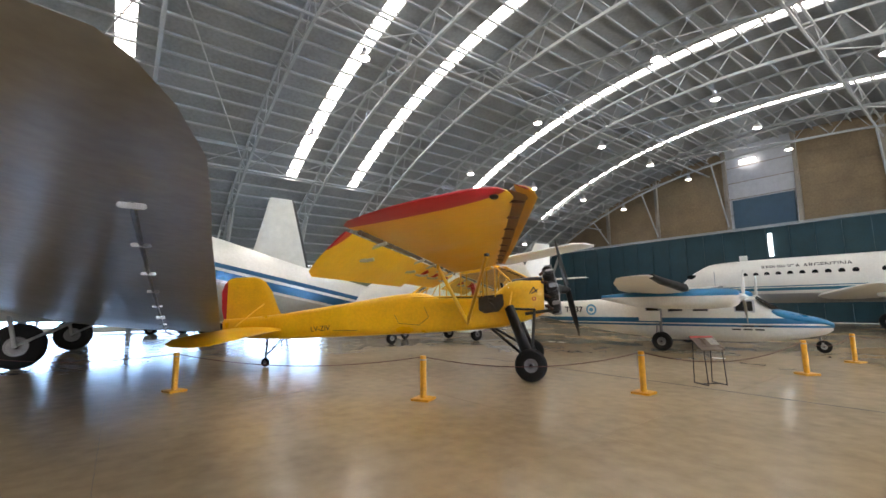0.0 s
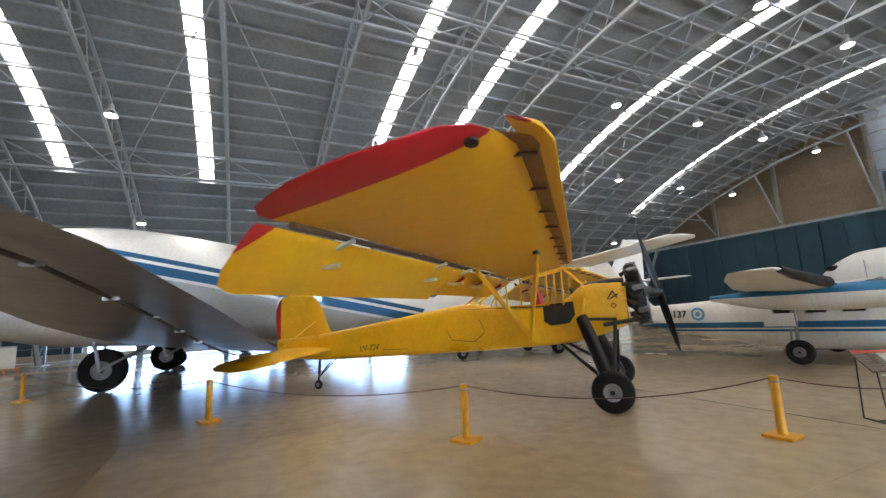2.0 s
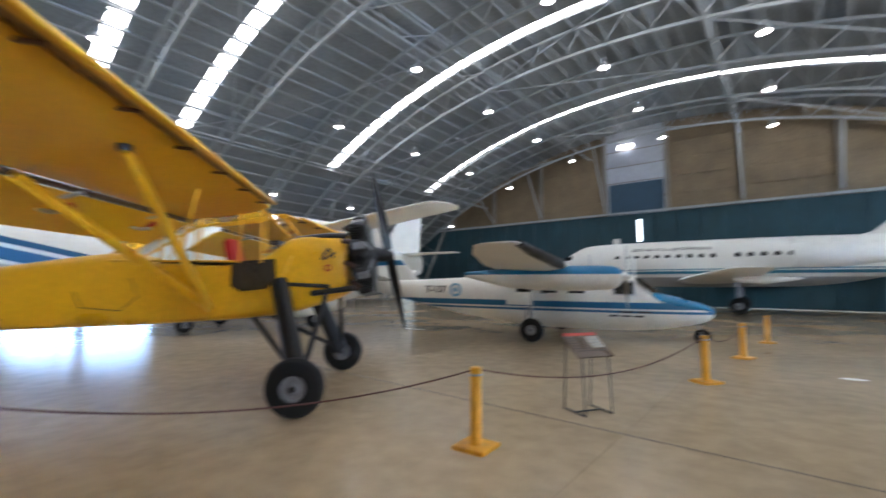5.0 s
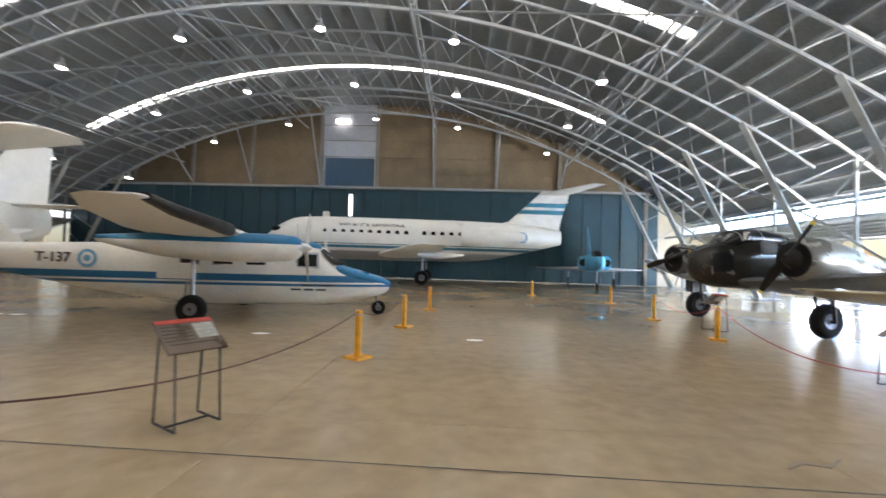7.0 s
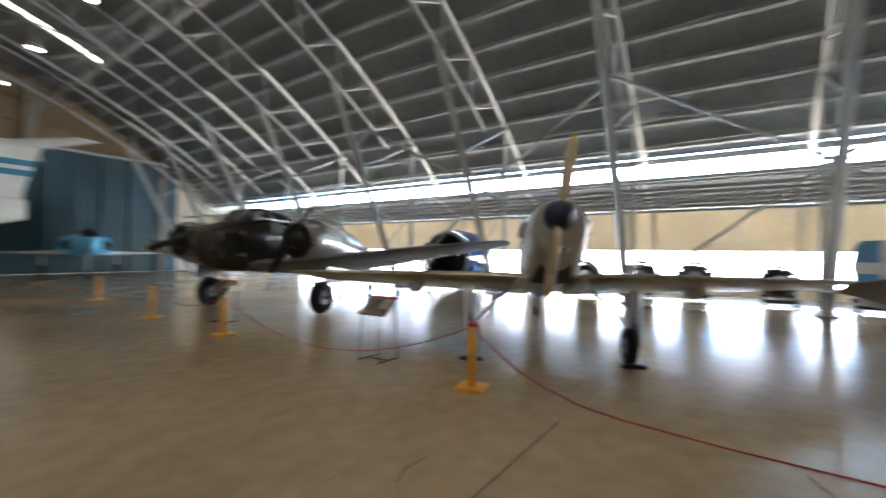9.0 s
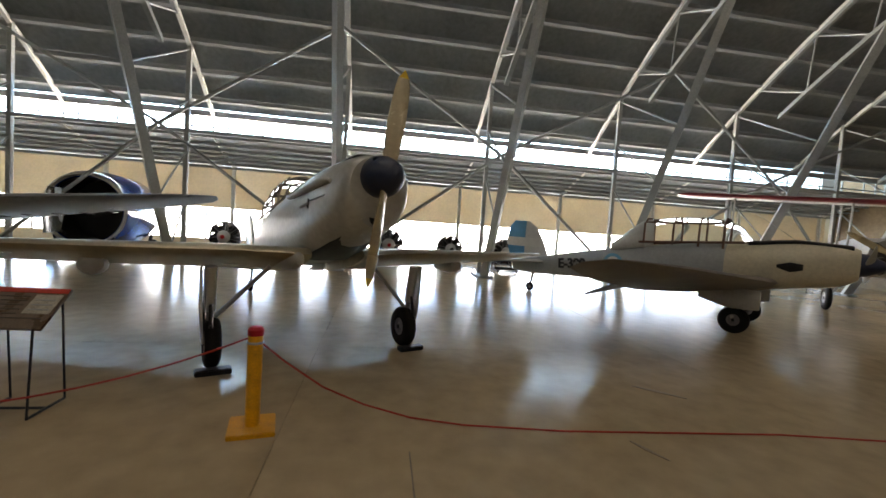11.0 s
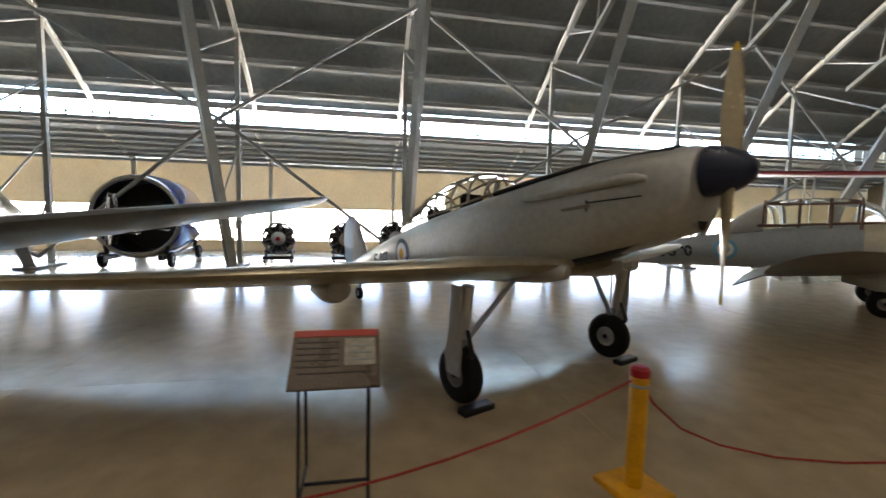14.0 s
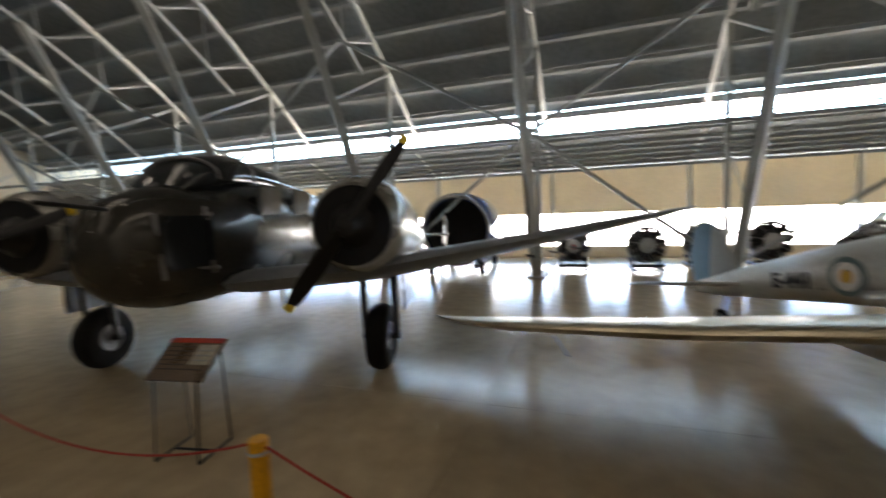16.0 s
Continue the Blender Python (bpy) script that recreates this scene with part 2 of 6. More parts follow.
def axis_y(x, y, z):
    return Matrix.Translation((x, y, z)) @ Matrix.Rotation(radians(-90), 4, "X")


def axis_x(x, y, z, tilt=0.0):
    return Matrix.Translation((x, y, z)) @ Matrix.Rotation(radians(90 + tilt), 4, "Y")


def wheel(parent, x, y, z, r, w, label=""):
    t = part("wheel", lathe([(r * 0.4, -w * 0.34), (r * 0.47, -w * 0.46), (r * 0.74, -w * 0.5), (r * 0.9, -w * 0.42), (r * 0.97, -w * 0.26), (r, -w * 0.1), (r, w * 0.1), (r * 0.97, w * 0.26), (r * 0.9, w * 0.42), (r * 0.74, w * 0.5), (r * 0.47, w * 0.46), (r * 0.4, w * 0.34)], axis_y(x, y, z), 40), M_rubber, parent, label)
    part("rim", lathe([(0.001, -w * 0.46), (r * 0.12, -w * 0.46), (r * 0.15, -w * 0.36), (r * 0.22, -w * 0.3), (r * 0.36, -w * 0.33), (r * 0.38, -w * 0.43), (r * 0.43, -w * 0.43), (r * 0.43, w * 0.43), (r * 0.38, w * 0.43), (r * 0.36, w * 0.33), (r * 0.22, w * 0.3), (r * 0.15, w * 0.36), (r * 0.12, w * 0.46), (0.001, w * 0.46)], axis_y(x, y, z), 28), M_rim, t, "pressed alloy rim")
    for sy in (-1, 1):
        part("hub_cap", lathe([(r * 0.11, 0), (r * 0.1, w * 0.05), (0.001, w * 0.06)] if sy > 0 else [(r * 0.11, 0), (r * 0.1, -w * 0.05), (0.001, -w * 0.06)], axis_y(x, y + sy * w * 0.46, z), 16), M_black, t)
    return t


def blade(length, width, root=0.06, twist=35, n=12):
    """Propeller blade along +z, facing +x."""
    rings = []
    for i in range(n + 1):
        u = i / n
        w = width * (0.35 + 0.65 * math.sin(math.pi * min(1, u * 0.75 + 0.18)) ** 0.8) * (1 if u < 0.85 else math.sqrt(max(0.03, 1 - ((u - 0.85) / 0.15) ** 2)))
        th = 0.05 * (1 - u) + 0.012
        a = radians(90 - twist * (1 - u) - 18)
        r = []
        for k in range(12):
            q = 2 * math.pi * k / 12
            cx, cy = th / 2 * math.cos(q), w / 2 * math.sin(q)
            r.append((cx * math.sin(a) + cy * math.cos(a), -cx * math.cos(a) + cy * math.sin(a), root + u * (length - root)))
        rings.append(r)
    return skin(bmesh.new(), rings)


def turned(bm, m):
    bm.transform(m)
    return bm


def propeller(parent, x, z, length, width, angles, material, tip=None, y=0.0, tilt=0.0, count=1):
    for a in angles:
        p = part("propeller_blade", turned(blade(length, width), Matrix.Translation((x, y, z)) @ Matrix.Rotation(radians(tilt), 4, "Y") @ Matrix.Rotation(radians(a), 4, "X")), material, parent)
        if tip:
            b = bmesh.new()
            b.from_mesh(p.data)
            lim = length * 0.93
            mm = Matrix.Translation((x, y, z)) @ Matrix.Rotation(radians(tilt), 4, "Y") @ Matrix.Rotation(radians(a), 4, "X")
            bmesh.ops.bisect_plane(b, geom=b.verts[:] + b.edges[:] + b.faces[:], plane_co=mm @ Vector((0, 0, lim)), plane_no=mm.to_3x3() @ Vector((0, 0, 1)), clear_inner=True)
            c = sum((v.co for v in b.verts), Vector()) / len(b.verts)
            for v in b.verts:
                v.co = c + (v.co - c) * 1.04
            part("blade_tip", b, tip, p, "yellow painted blade tip")


def radial_engine(parent, x, y, z, r, count, depth=0.4, tilt=0.0):
    """Star of finned cylinders round a crankcase that faces +x."""
    e = part("engine", lathe([(0.01, depth * 0.7), (r * 0.12, depth * 0.68), (r * 0.2, depth * 0.45), (r * 0.42, depth * 0.3), (r * 0.45, -depth * 0.3), (r * 0.3, -depth * 0.5), (0.01, -depth * 0.5)], axis_x(x, y, z, tilt), 24), M_iron, parent, "dark finned radial engine")
    for i in range(count):
        a = 2 * math.pi * i / count
        mm = Matrix.Translation((x, y, z)) @ Matrix.Rotation(radians(tilt), 4, "Y") @ Matrix.Rotation(a, 4, "X")
        prof = []
        for k in range(8):
            h = r * 0.4 + k * r * 0.065
            prof += [(r * 0.16, h), (r * 0.21, h + r * 0.012), (r * 0.21, h + r * 0.04), (r * 0.16, h + r * 0.05)]
        prof += [(r * 0.17, r * 0.95), (r * 0.1, r)]
        part("cylinder", lathe(prof, mm, 12), M_iron, e)
        part("rocker_box", turned(box(bmesh.new(), (r * 0.06, 0, r * 0.98), (r * 0.3, r * 0.16, r * 0.1), bev=r * 0.02), mm), M_rim, e)
        part("exhaust_stub", rod(mm @ Vector((-r * 0.1, r * 0.15, r * 0.85)), mm @ Vector((-r * 0.32, r * 0.25, r * 0.7)), r * 0.06, n=8), M_rust, e)
        part("pushrod", rod(mm @ Vector((r * 0.26, r * 0.05, r * 0.35)), mm @ Vector((r * 0.2, r * 0.06, r * 0.96)), 0.012, n=6), M_steel, e)
    return e


def lettering(txt, size, m, material, parent, name="lettering", depth=0.004, bold=0.0):
    cu = bpy.data.curves.new(name, "FONT")
    cu.body, cu.size, cu.extrude, cu.offset, cu.align_x, cu.align_y = txt, size, depth, bold, "CENTER", "CENTER"
    tmp = bpy.data.objects.new(name, cu)
    me = bpy.data.meshes.new_from_object(tmp)
    bpy.data.objects.remove(tmp)
    me.materials.clear()
    me.materials.append(material)
    me.transform(m)
    ob = new(name, me)
    ob.parent = parent
    return ob


def roundel(parent, m, r, colours):
    """Concentric painted rings, each a thin disc proud of the last."""
    top = None
    for i, (k, material) in enumerate(colours):
        top = part("roundel" if i == 0 else "ring", lathe([(r * k, -0.004 + 0.003 * i), (r * k, 0.003 * (i + 1)), (0.001, 0.003 * (i + 1))], m, 32), material, parent if i == 0 else top0)
        if i == 0:
            top0 = top


def side_right(x, y, z, pitch=0.0, yaw=0.0):
    """Lies on a right-hand side, reads from outside; nose to the reader's right."""
    return Matrix.Translation((x, y, z)) @ Matrix.Rotation(radians(yaw), 4, "Z") @ Matrix.Rotation(radians(pitch), 4, "Y") @ Matrix.Rotation(radians(90), 4, "X")


M_skyblue = mat("sky_blue_paint", (0.12, 0.36, 0.55), 0.45)
M_white = mat("white_paint", WHITE, 0.4, 0, 0.1, 1.2, 0.01)
M_sun = mat("roundel_sun", (0.75, 0.45, 0.05), 0.5)
ROUND = ((1.0, M_skyblue), (0.68, M_white), (0.36, M_skyblue))

# ---- the hangar ----
CX, CZ, CR = -8.5, -27.7, 43.2
X0, X1, Y0, Y1 = -36.3, 19.3, -15.0, 43.0
STRIPS = (-7.6, -0.8, 8.8, 13.4, 24.1, 35.6)
STRIP_X = (-28.3, 9.3)
TRUSS_Y = [0.4 + 4.95 * k for k in range(-3, 9)]


def roof_z(x, r=CR):
    return CZ + math.sqrt(r * r - (x - CX) ** 2)


def build_roof():
    roof = thing("roof", Matrix(), "dark corrugated arched hangar roof with long skylight slots", "roof", kind="structure")
    nx = 56
    xs = [X0 + (X1 - X0) * i / nx for i in range(nx + 1)]
    ys = [Y0]
    for s in sorted(STRIPS):
        ys += [s - 0.37, s + 0.37]
    ys += [Y1]
    bm = bmesh.new()
    for j in range(len(ys) - 1):
        hole = j % 2 == 1
        for i in range(nx):
            a, b = xs[i], xs[i + 1]
            if hole and a > STRIP_X[0] - 0.3 and b < STRIP_X[1] + 0.3:
                continue
            box_pts = [(a, ys[j]), (b, ys[j]), (b, ys[j + 1]), (a, ys[j + 1])]
            lo = [bm.verts.new((x, y, roof_z(x))) for x, y in box_pts]
            hi = [bm.verts.new((x, y, roof_z(x) + 0.12)) for x, y in box_pts]
            bm.faces.new(lo), bm.faces.new(hi)
            for k in range(4):
                bm.faces.new((lo[k], lo[(k + 1) % 4], hi[(k + 1) % 4], hi[k]))
    part("roof_sheet", bm, M_roof, roof)
    # outdoor light above the slots, cut by glazing bars
    for s in STRIPS:
        bm = bmesh.new()
        n = 30
        vs = []
        for i in range(n + 1):
            x = STRIP_X[0] - 0.6 + (STRIP_X[1] - STRIP_X[0] + 1.2) * i / n
            vs.append((bm.verts.new((x, s - 0.55, roof_z(x) + 0.2)), bm.verts.new((x, s + 0.55, roof_z(x) + 0.2))))
        for a, b in zip(vs, vs[1:]):
            bm.faces.new((a[0], a[1], b[1], b[0]))
        tagged(part("backdrop", bm, M_skyglow, None), "bright daylight above a roof slot", "sky", kind="structure")
        for i in range(34):
            x = STRIP_X[0] + (STRIP_X[1] - STRIP_X[0]) * (i + 0.5) / 34
            part("glazing_bar", box(bmesh.new(), (x, s, roof_z(x) + 0.02), (0.07, 0.9, 0.07)), M_purlin, roof, smooth=False)
    # purlins along the hangar, and sheet joints over them
    for i in range(54):
        u = (i + 0.5) / 54
        ang = math.asin((X0 - CX) / CR) * (1 - u) + math.asin((X1 - CX) / CR) * u
        x, z = CX + (CR - 0.12) * math.sin(ang), CZ + (CR - 0.12) * math.cos(ang)
        bm = box(bmesh.new(), (0, 0, 0), (0.025, Y1 - Y0, 0.2))
        box(bm, (0.045, 0, -0.1), (0.1, Y1 - Y0, 0.022))
        part("purlin", turned(bm, Matrix.Translation((x, (Y0 + Y1) / 2, z)) @ Matrix.Rotation(ang, 4, "Y")), M_purlin, roof, smooth=False)
    return roof


def arch_pt(ang, r):
    return CX + r * math.sin(ang), CZ + r * math.cos(ang)


def build_truss():
    tr = thing("roof_truss", Matrix(), "grey painted steel lattice arch truss", "truss", "roof trusses", "structure")
    a0, a1 = math.asin((X0 - CX + 3.0) / CR), math.asin((X1 - CX - 3.0) / CR)
    n = 24
    top, bot = CR - 0.35, CR - 1.75
    for name, r, w in (("top_chord", top, 0.06), ("bottom_chord", bot, 0.07)):
        bm = bmesh.new()
        rings = []
        for i in range(n * 2 + 1):
            ang = a0 + (a1 - a0) * i / (n * 2)
            x, z = arch_pt(ang, r)
            rings.append([(x, -w, z - w), (x, w, z - w), (x, w, z + w), (x, -w, z + w)])
        part(name, skin(bm, rings), M_truss, tr, smooth=False)
    for i in range(n):
        p, q = arch_pt(a0 + (a1 - a0) * i / n, top), arch_pt(a0 + (a1 - a0) * (i + 0.5) / n, bot)
        s = arch_pt(a0 + (a1 - a0) * (i + 1) / n, top)
        part("web", rod((p[0], 0, p[1]), (q[0], 0, q[1]), 0.026, n=6), M_truss, tr)
        part("web", rod((q[0], 0, q[1]), (s[0], 0, s[1]), 0.026, n=6), M_truss, tr)
    # the splayed foot: a leaning box column and an upright behind it
    for sx, xf, xu in ((1, 16.3, 17.1), (-1, -33.3, -34.1)):
        x, z = arch_pt(a1 if sx > 0 else a0, bot)
        xi, zi = arch_pt((a1 if sx > 0 else a0) - sx * 0.09, bot)
        part("column", rod((xf, 0, 0), (xi, 0, zi), 0.19, 0.17, 4, 0.8), M_column, tr, smooth=False)
        part("upright", rod((xu, 0, 0), (xu, 0, roof_z(xu) - 0.2), 0.09, n=4), M_column, tr, smooth=False)
        for k in range(4):
            z0, z1 = 0.3 + k * 1.6, 0.3 + (k + 1) * 1.6
            xa = xf + (xi - xf) * z0 / zi
            part("lacing", rod((xa, 0, z0), (xu, 0, z1), 0.03, n=5), M_truss, tr)
        part("base_plate", box(bmesh.new(), ((xf + xu) / 2, 0, 0.03), (1.3, 0.5, 0.06)), M_truss, tr, smooth=False)
    return tr


def build_bracing():
    """Lattice girders along the hangar and diagonal bracing between the feet."""
    for x in (-26.0, -14.5, -3.0, 8.5):
        g = thing("lattice_girder", Matrix(), "long grey steel lattice girder under the roof", "girder", "lattice girders", "structure")
        zt, zb = roof_z(x) - 0.5, roof_z(x) - 1.8
        for z in (zt, zb):
            part("chord", box(bmesh.new(), (x, (Y0 + Y1) / 2, z), (0.1, Y1 - Y0, 0.1)), M_truss, g, smooth=False)
        for a, b in zip(TRUSS_Y, TRUSS_Y[1:]):
            m = (a + b) / 2
            part("web", rod((x, a, zt), (x, m, zb), 0.03, n=6), M_truss, g)
            part("web", rod((x, m, zb), (x, b, zt), 0.03, n=6), M_truss, g)
    br = thing("wind_bracing", Matrix(), "crossed steel braces between the hangar columns", "bracing", kind="structure")
    for i, (a, b) in enumerate(zip(TRUSS_Y, TRUSS_Y[1:])):
        part("brace", rod((16.6, a, 0.3), (15.3, b, 4.0), 0.055, n=6), M_truss, br) if i % 2 else part("brace", rod((16.6, b, 0.3), (15.3, a, 4.0), 0.055, n=6), M_truss, br)
        part("brace", rod((15.3, a, 4.0), (14.2, b, 6.8), 0.05, n=6), M_truss, br) if i % 2 == 0 else part("brace", rod((15.3, b, 4.0), (14.2, a, 6.8), 0.05, n=6), M_truss, br)
    part("tie", box(bmesh.new(), (17.1, (Y0 + Y1) / 2, 4.15), (0.1, Y1 - Y0, 0.12)), M_truss, br, smooth=False)
    # flat diagonals in the roof plane
    for i, (a, b) in enumerate(zip(TRUSS_Y, TRUSS_Y[1:])):
        for xa, xb in ((-26.0, -14.5), (-14.5, -3.0), (-3.0, 8.5)):
            if i % 2 == 0:
                part("roof_brace", rod((xa, a, roof_z(xa) - 1.8), (xb, b, roof_z(xb) - 1.8), 0.035, n=6), M_truss, br)
            else:
                part("roof_brace", rod((xb, a, roof_z(xb) - 1.8), (xa, b, roof_z(xa) - 1.8), 0.035, n=6), M_truss, br)


def build_side(sign):
    """Clerestory under the eave, then a low lean-to with a band of windows and beige panels."""
    name = "wall_east" if sign > 0 else "wall_west"
    w = thing(name, Matrix() if sign > 0 else Matrix.Translation((2 * CX, 0, 0)) @ Matrix.Diagonal((-1, 1, 1, 1)), "side wall with clerestory glazing, beige panels and low windows", "wall", kind="structure")
    yc, ly = (Y0 + Y1) / 2, Y1 - Y0
    xe, xo = X1, 21.8
    part("eave_beam", box(bmesh.new(), (xe, yc, 5.2), (0.16, ly, 0.22)), M_truss, w, smooth=False)
    part("sill_beam", box(bmesh.new(), (xe, yc, 4.42), (0.14, ly, 0.16)), M_truss, w, smooth=False)
    part("mid_rail", box(bmesh.new(), (xe, yc, 4.72), (0.05, ly, 0.05)), M_truss, w, smooth=False)
    k = Y0
    while k < Y1:
        part("mullion", box(bmesh.new(), (xe, k, 4.8), (0.05, 0.05, 0.7)), M_truss, w, smooth=False)
        k += 1.24
    # lean-to roof with close purlins
    sl = math.atan2(4.35 - 3.55, xo - xe)
    part("lean_to_roof", turned(box(bmesh.new(), (0, 0, 0), (3.0, ly, 0.08)), Matrix.Translation(((xe + xo) / 2, yc, 4.02)) @ Matrix.Rotation(sl, 4, "Y")), M_roof, w, smooth=False)
    for i in range(6):
        u = (i + 0.5) / 6
        part("lean_to_purlin", box(bmesh.new(), (xe + u * (xo - xe), yc, 4.2 - u * 0.78), (0.06, ly, 0.1)), M_purlin, w, smooth=False)
    for y0, y1 in ((Y0, Y1),) if sign > 0 else ((Y0, -9.0), (16.0, Y1)):
        part("panel_band", box(bmesh.new(), (xo + 0.1, (y0 + y1) / 2, 2.63), (0.03, y1 - y0, 1.7)), M_beige, w, smooth=False)
    part("kick_band", box(bmesh.new(), (xo + 0.1, yc, 0.22), (0.2, ly, 0.44)), M_beige, w, smooth=False)
    k = Y0
    while k < Y1:
        part("window_mullion", box(bmesh.new(), (xo + 0.1, k, 1.1), (0.06, 0.06, 1.35)), M_truss, w, smooth=False)
        k += 1.65
    part("window_rail", box(bmesh.new(), (xo + 0.1, yc, 0.9), (0.05, ly, 0.05)), M_truss, w, smooth=False)
    for y in TRUSS_Y:
        part("wall_post", box(bmesh.new(), (xo - 0.06, y, 1.8), (0.12, 0.14, 3.6)), M_whitecol, w, smooth=False)
        part("rafter", rod((xe, y, 4.4), (xo - 0.1, y, 3.5), 0.07, n=4), M_whitecol, w, smooth=False)
        for dy in (0.0,):
            xr = X1 - 7.0
            pts = [(xr + 7.0 * i / 8, y + dy, roof_z(xr + 7.0 * i / 8) - 0.28) for i in range(9)]
            bm = bmesh.new()
            skin(bm, [[(p[0], p[1] - 0.06, p[2] - 0.07), (p[0], p[1] + 0.06, p[2] - 0.07), (p[0], p[1] + 0.06, p[2] + 0.07), (p[0], p[1] - 0.06, p[2] + 0.07)] for p in pts])
            part("eave_rafter", bm, M_whitecol, w, smooth=False)
            part("hanger", rod((X1, y + dy, 5.3), (X1, y + dy, 4.4), 0.04, n=4), M_truss, w, smooth=False)
    if sign < 0:
        for y0, y1 in ((Y0, -9.0), (16.0, Y1)):
            part("blank_panel", box(bmesh.new(), (xo + 0.25, (y0 + y1) / 2, 1.1), (0.06, y1 - y0, 1.5)), M_bluepanel, w, smooth=False)
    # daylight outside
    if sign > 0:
        # glowing sheets for sunlit apron and lean-to roof below the openings, blue sky above
        sheets = ((((xo + 0.25, -0.02), (xo + 6.0, 0.1), (xo + 6.2, 1.9)), M_sideglow, "glowing sheet standing in for the sunlit apron"),
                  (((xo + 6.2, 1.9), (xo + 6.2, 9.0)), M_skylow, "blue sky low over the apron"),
                  (((xe + 0.12, 4.46), (xo + 0.5, 3.78)), M_eaveglow, "glowing sheet added over the lean-to roof to light the arch"),
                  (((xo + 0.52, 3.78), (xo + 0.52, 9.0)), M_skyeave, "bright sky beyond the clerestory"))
    else:
        sheets = ((((xe + 0.35, 4.42), (xe + 0.35, 5.5)), M_westeave, "dim daylight behind the clerestory"),)
        sheets += ((((xo + 1.5, -0.2), (xo + 1.5, 4.2)), M_westglow, "bright daylight outside an open side door"),)
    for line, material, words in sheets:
        # the added eave sheet is cut short to keep both roof ends darker
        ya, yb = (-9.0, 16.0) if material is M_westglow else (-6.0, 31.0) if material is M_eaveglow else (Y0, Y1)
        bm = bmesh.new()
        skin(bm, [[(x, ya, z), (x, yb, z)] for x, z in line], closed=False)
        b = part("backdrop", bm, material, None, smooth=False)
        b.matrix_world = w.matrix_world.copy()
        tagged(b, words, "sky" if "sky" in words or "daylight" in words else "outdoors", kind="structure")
    return w


def build_ends():
    w = thing("wall_north", Matrix(), "tall end wall, blue-green sliding doors below brown panels", "wall", kind="structure")
    # upper wall follows the arch, panels between piers
    ex0, ex1 = X0, 22.0
    edges = [-36.3, -30.5, -25.0, -19.5, -13.2, -8.1, -3.0, 2.5, 8.0, 13.5, 15.4, 22.0]
    for a, b in zip(edges, edges[1:]):
        z0 = 7.9 if b < 15.6 else 0.0
        top = lambda x: max(z0 + 0.4, roof_z(min(max(x, X0), X1)) + 0.1)
        bm = bmesh.new()
        xs = [a + (b - a) * i / 5 for i in range(6)]
        ring = [(x, top(x)) for x in xs] + [(x, z0) for x in reversed(xs)]
        skin(bm, [[(x, Y1 + 0.02, z) for x, z in ring], [(x, Y1 + 0.3, z) for x, z in ring]])
        mt = M_greypanel if a == -13.2 else (M_beige if a >= 15.0 else M_endwall)
        part("panel", bm, mt, w, smooth=False)
        part("pier", box(bmesh.new(), (a, Y1 - 0.12, (z0 + top(a)) / 2), (0.28, 0.3, top(a) - z0)), M_pier, w, smooth=False)
    # joints of the upper panels
    for z in (9.3, 10.75, 12.2, 13.6):
        half = math.sqrt(max(0, CR ** 2 - (z - CZ) ** 2))
        part("panel_joint", box(bmesh.new(), (CX, Y1, z), (2 * half - 1, 0.05, 0.04)), M_endwall, w, smooth=False)
    # raking posts from the piers up to the last arch
    for x in edges[1:9]:
        if x != -8.1:
            part("raking_post", rod((x, Y1 - 0.3, 8.3), (x, TRUSS_Y[-1], roof_z(x) - 1.8), 0.07, n=8), M_truss, w)
    part("blind_window", box(bmesh.new(), (-10.6, Y1 - 0.05, 9.3), (4.4, 0.1, 2.6)), M_bluepanel, w, smooth=False)
    part("high_light", box(bmesh.new(), (-11.3, Y1 - 0.3, 13.9), (1.2, 0.05, 0.32)), M_skyglow, w, "small bright window under the roof", smooth=False)
    d = thing("hangar_door", Matrix(), "blue-green ribbed steel sliding hangar doors, closed", "hangar door", kind="structure")
    k = X0
    while k < 15.2:
        part("door_leaf", box(bmesh.new(), (k + 0.79, Y1 - 0.05, 3.93), (1.54, 0.12, 7.8)), M_door, d, smooth=False)
        part("rib", box(bmesh.new(), (k, Y1 - 0.16, 3.93), (0.1, 0.16, 7.8)), M_door, d, smooth=False)
        k += 1.6
    part("door_track", box(bmesh.new(), (-10.5, Y1 - 0.3, 7.95), (51.6, 0.35, 0.16)), M_truss, d, smooth=False)
    part("light_slit", box(bmesh.new(), (-10.35, Y1 - 0.25, 6.35), (0.3, 0.03, 1.9)), M_slitglow, d, "daylight through a gap between door leaves", smooth=False)
    s = thing("wall_south", Matrix(), "plain brown end wall", "wall", kind="structure")
    part("panel", box(bmesh.new(), (CX, Y0 - 0.15, 7.5), (60, 0.3, 16)), M_endwall, s, smooth=False)


def build_lamp():
    l = thing("bay_lamp", Matrix(), "bell-shaped hanging high-bay lamp, lit", "lamp", "high-bay lamps")
    part("reflector", lathe([(0.27, 0.0), (0.28, 0.01), (0.24, 0.16), (0.12, 0.3), (0.1, 0.3), (0.22, 0.15), (0.26, 0.0)], None, 20), M_lampbell, l)
    part("bulb", lathe([(0.001, -0.06), (0.16, -0.04), (0.22, 0.03), (0.16, 0.1), (0.001, 0.1)], None, 16), M_lampglow, l)
    part("ballast", lathe([(0.11, 0.3), (0.12, 0.5), (0.05, 0.55)], None, 14), M_steel, l)
    part("stem", rod((0, 0, 0.5), (0, 0, 1.1), 0.015, n=6), M_steel, l)
    return l


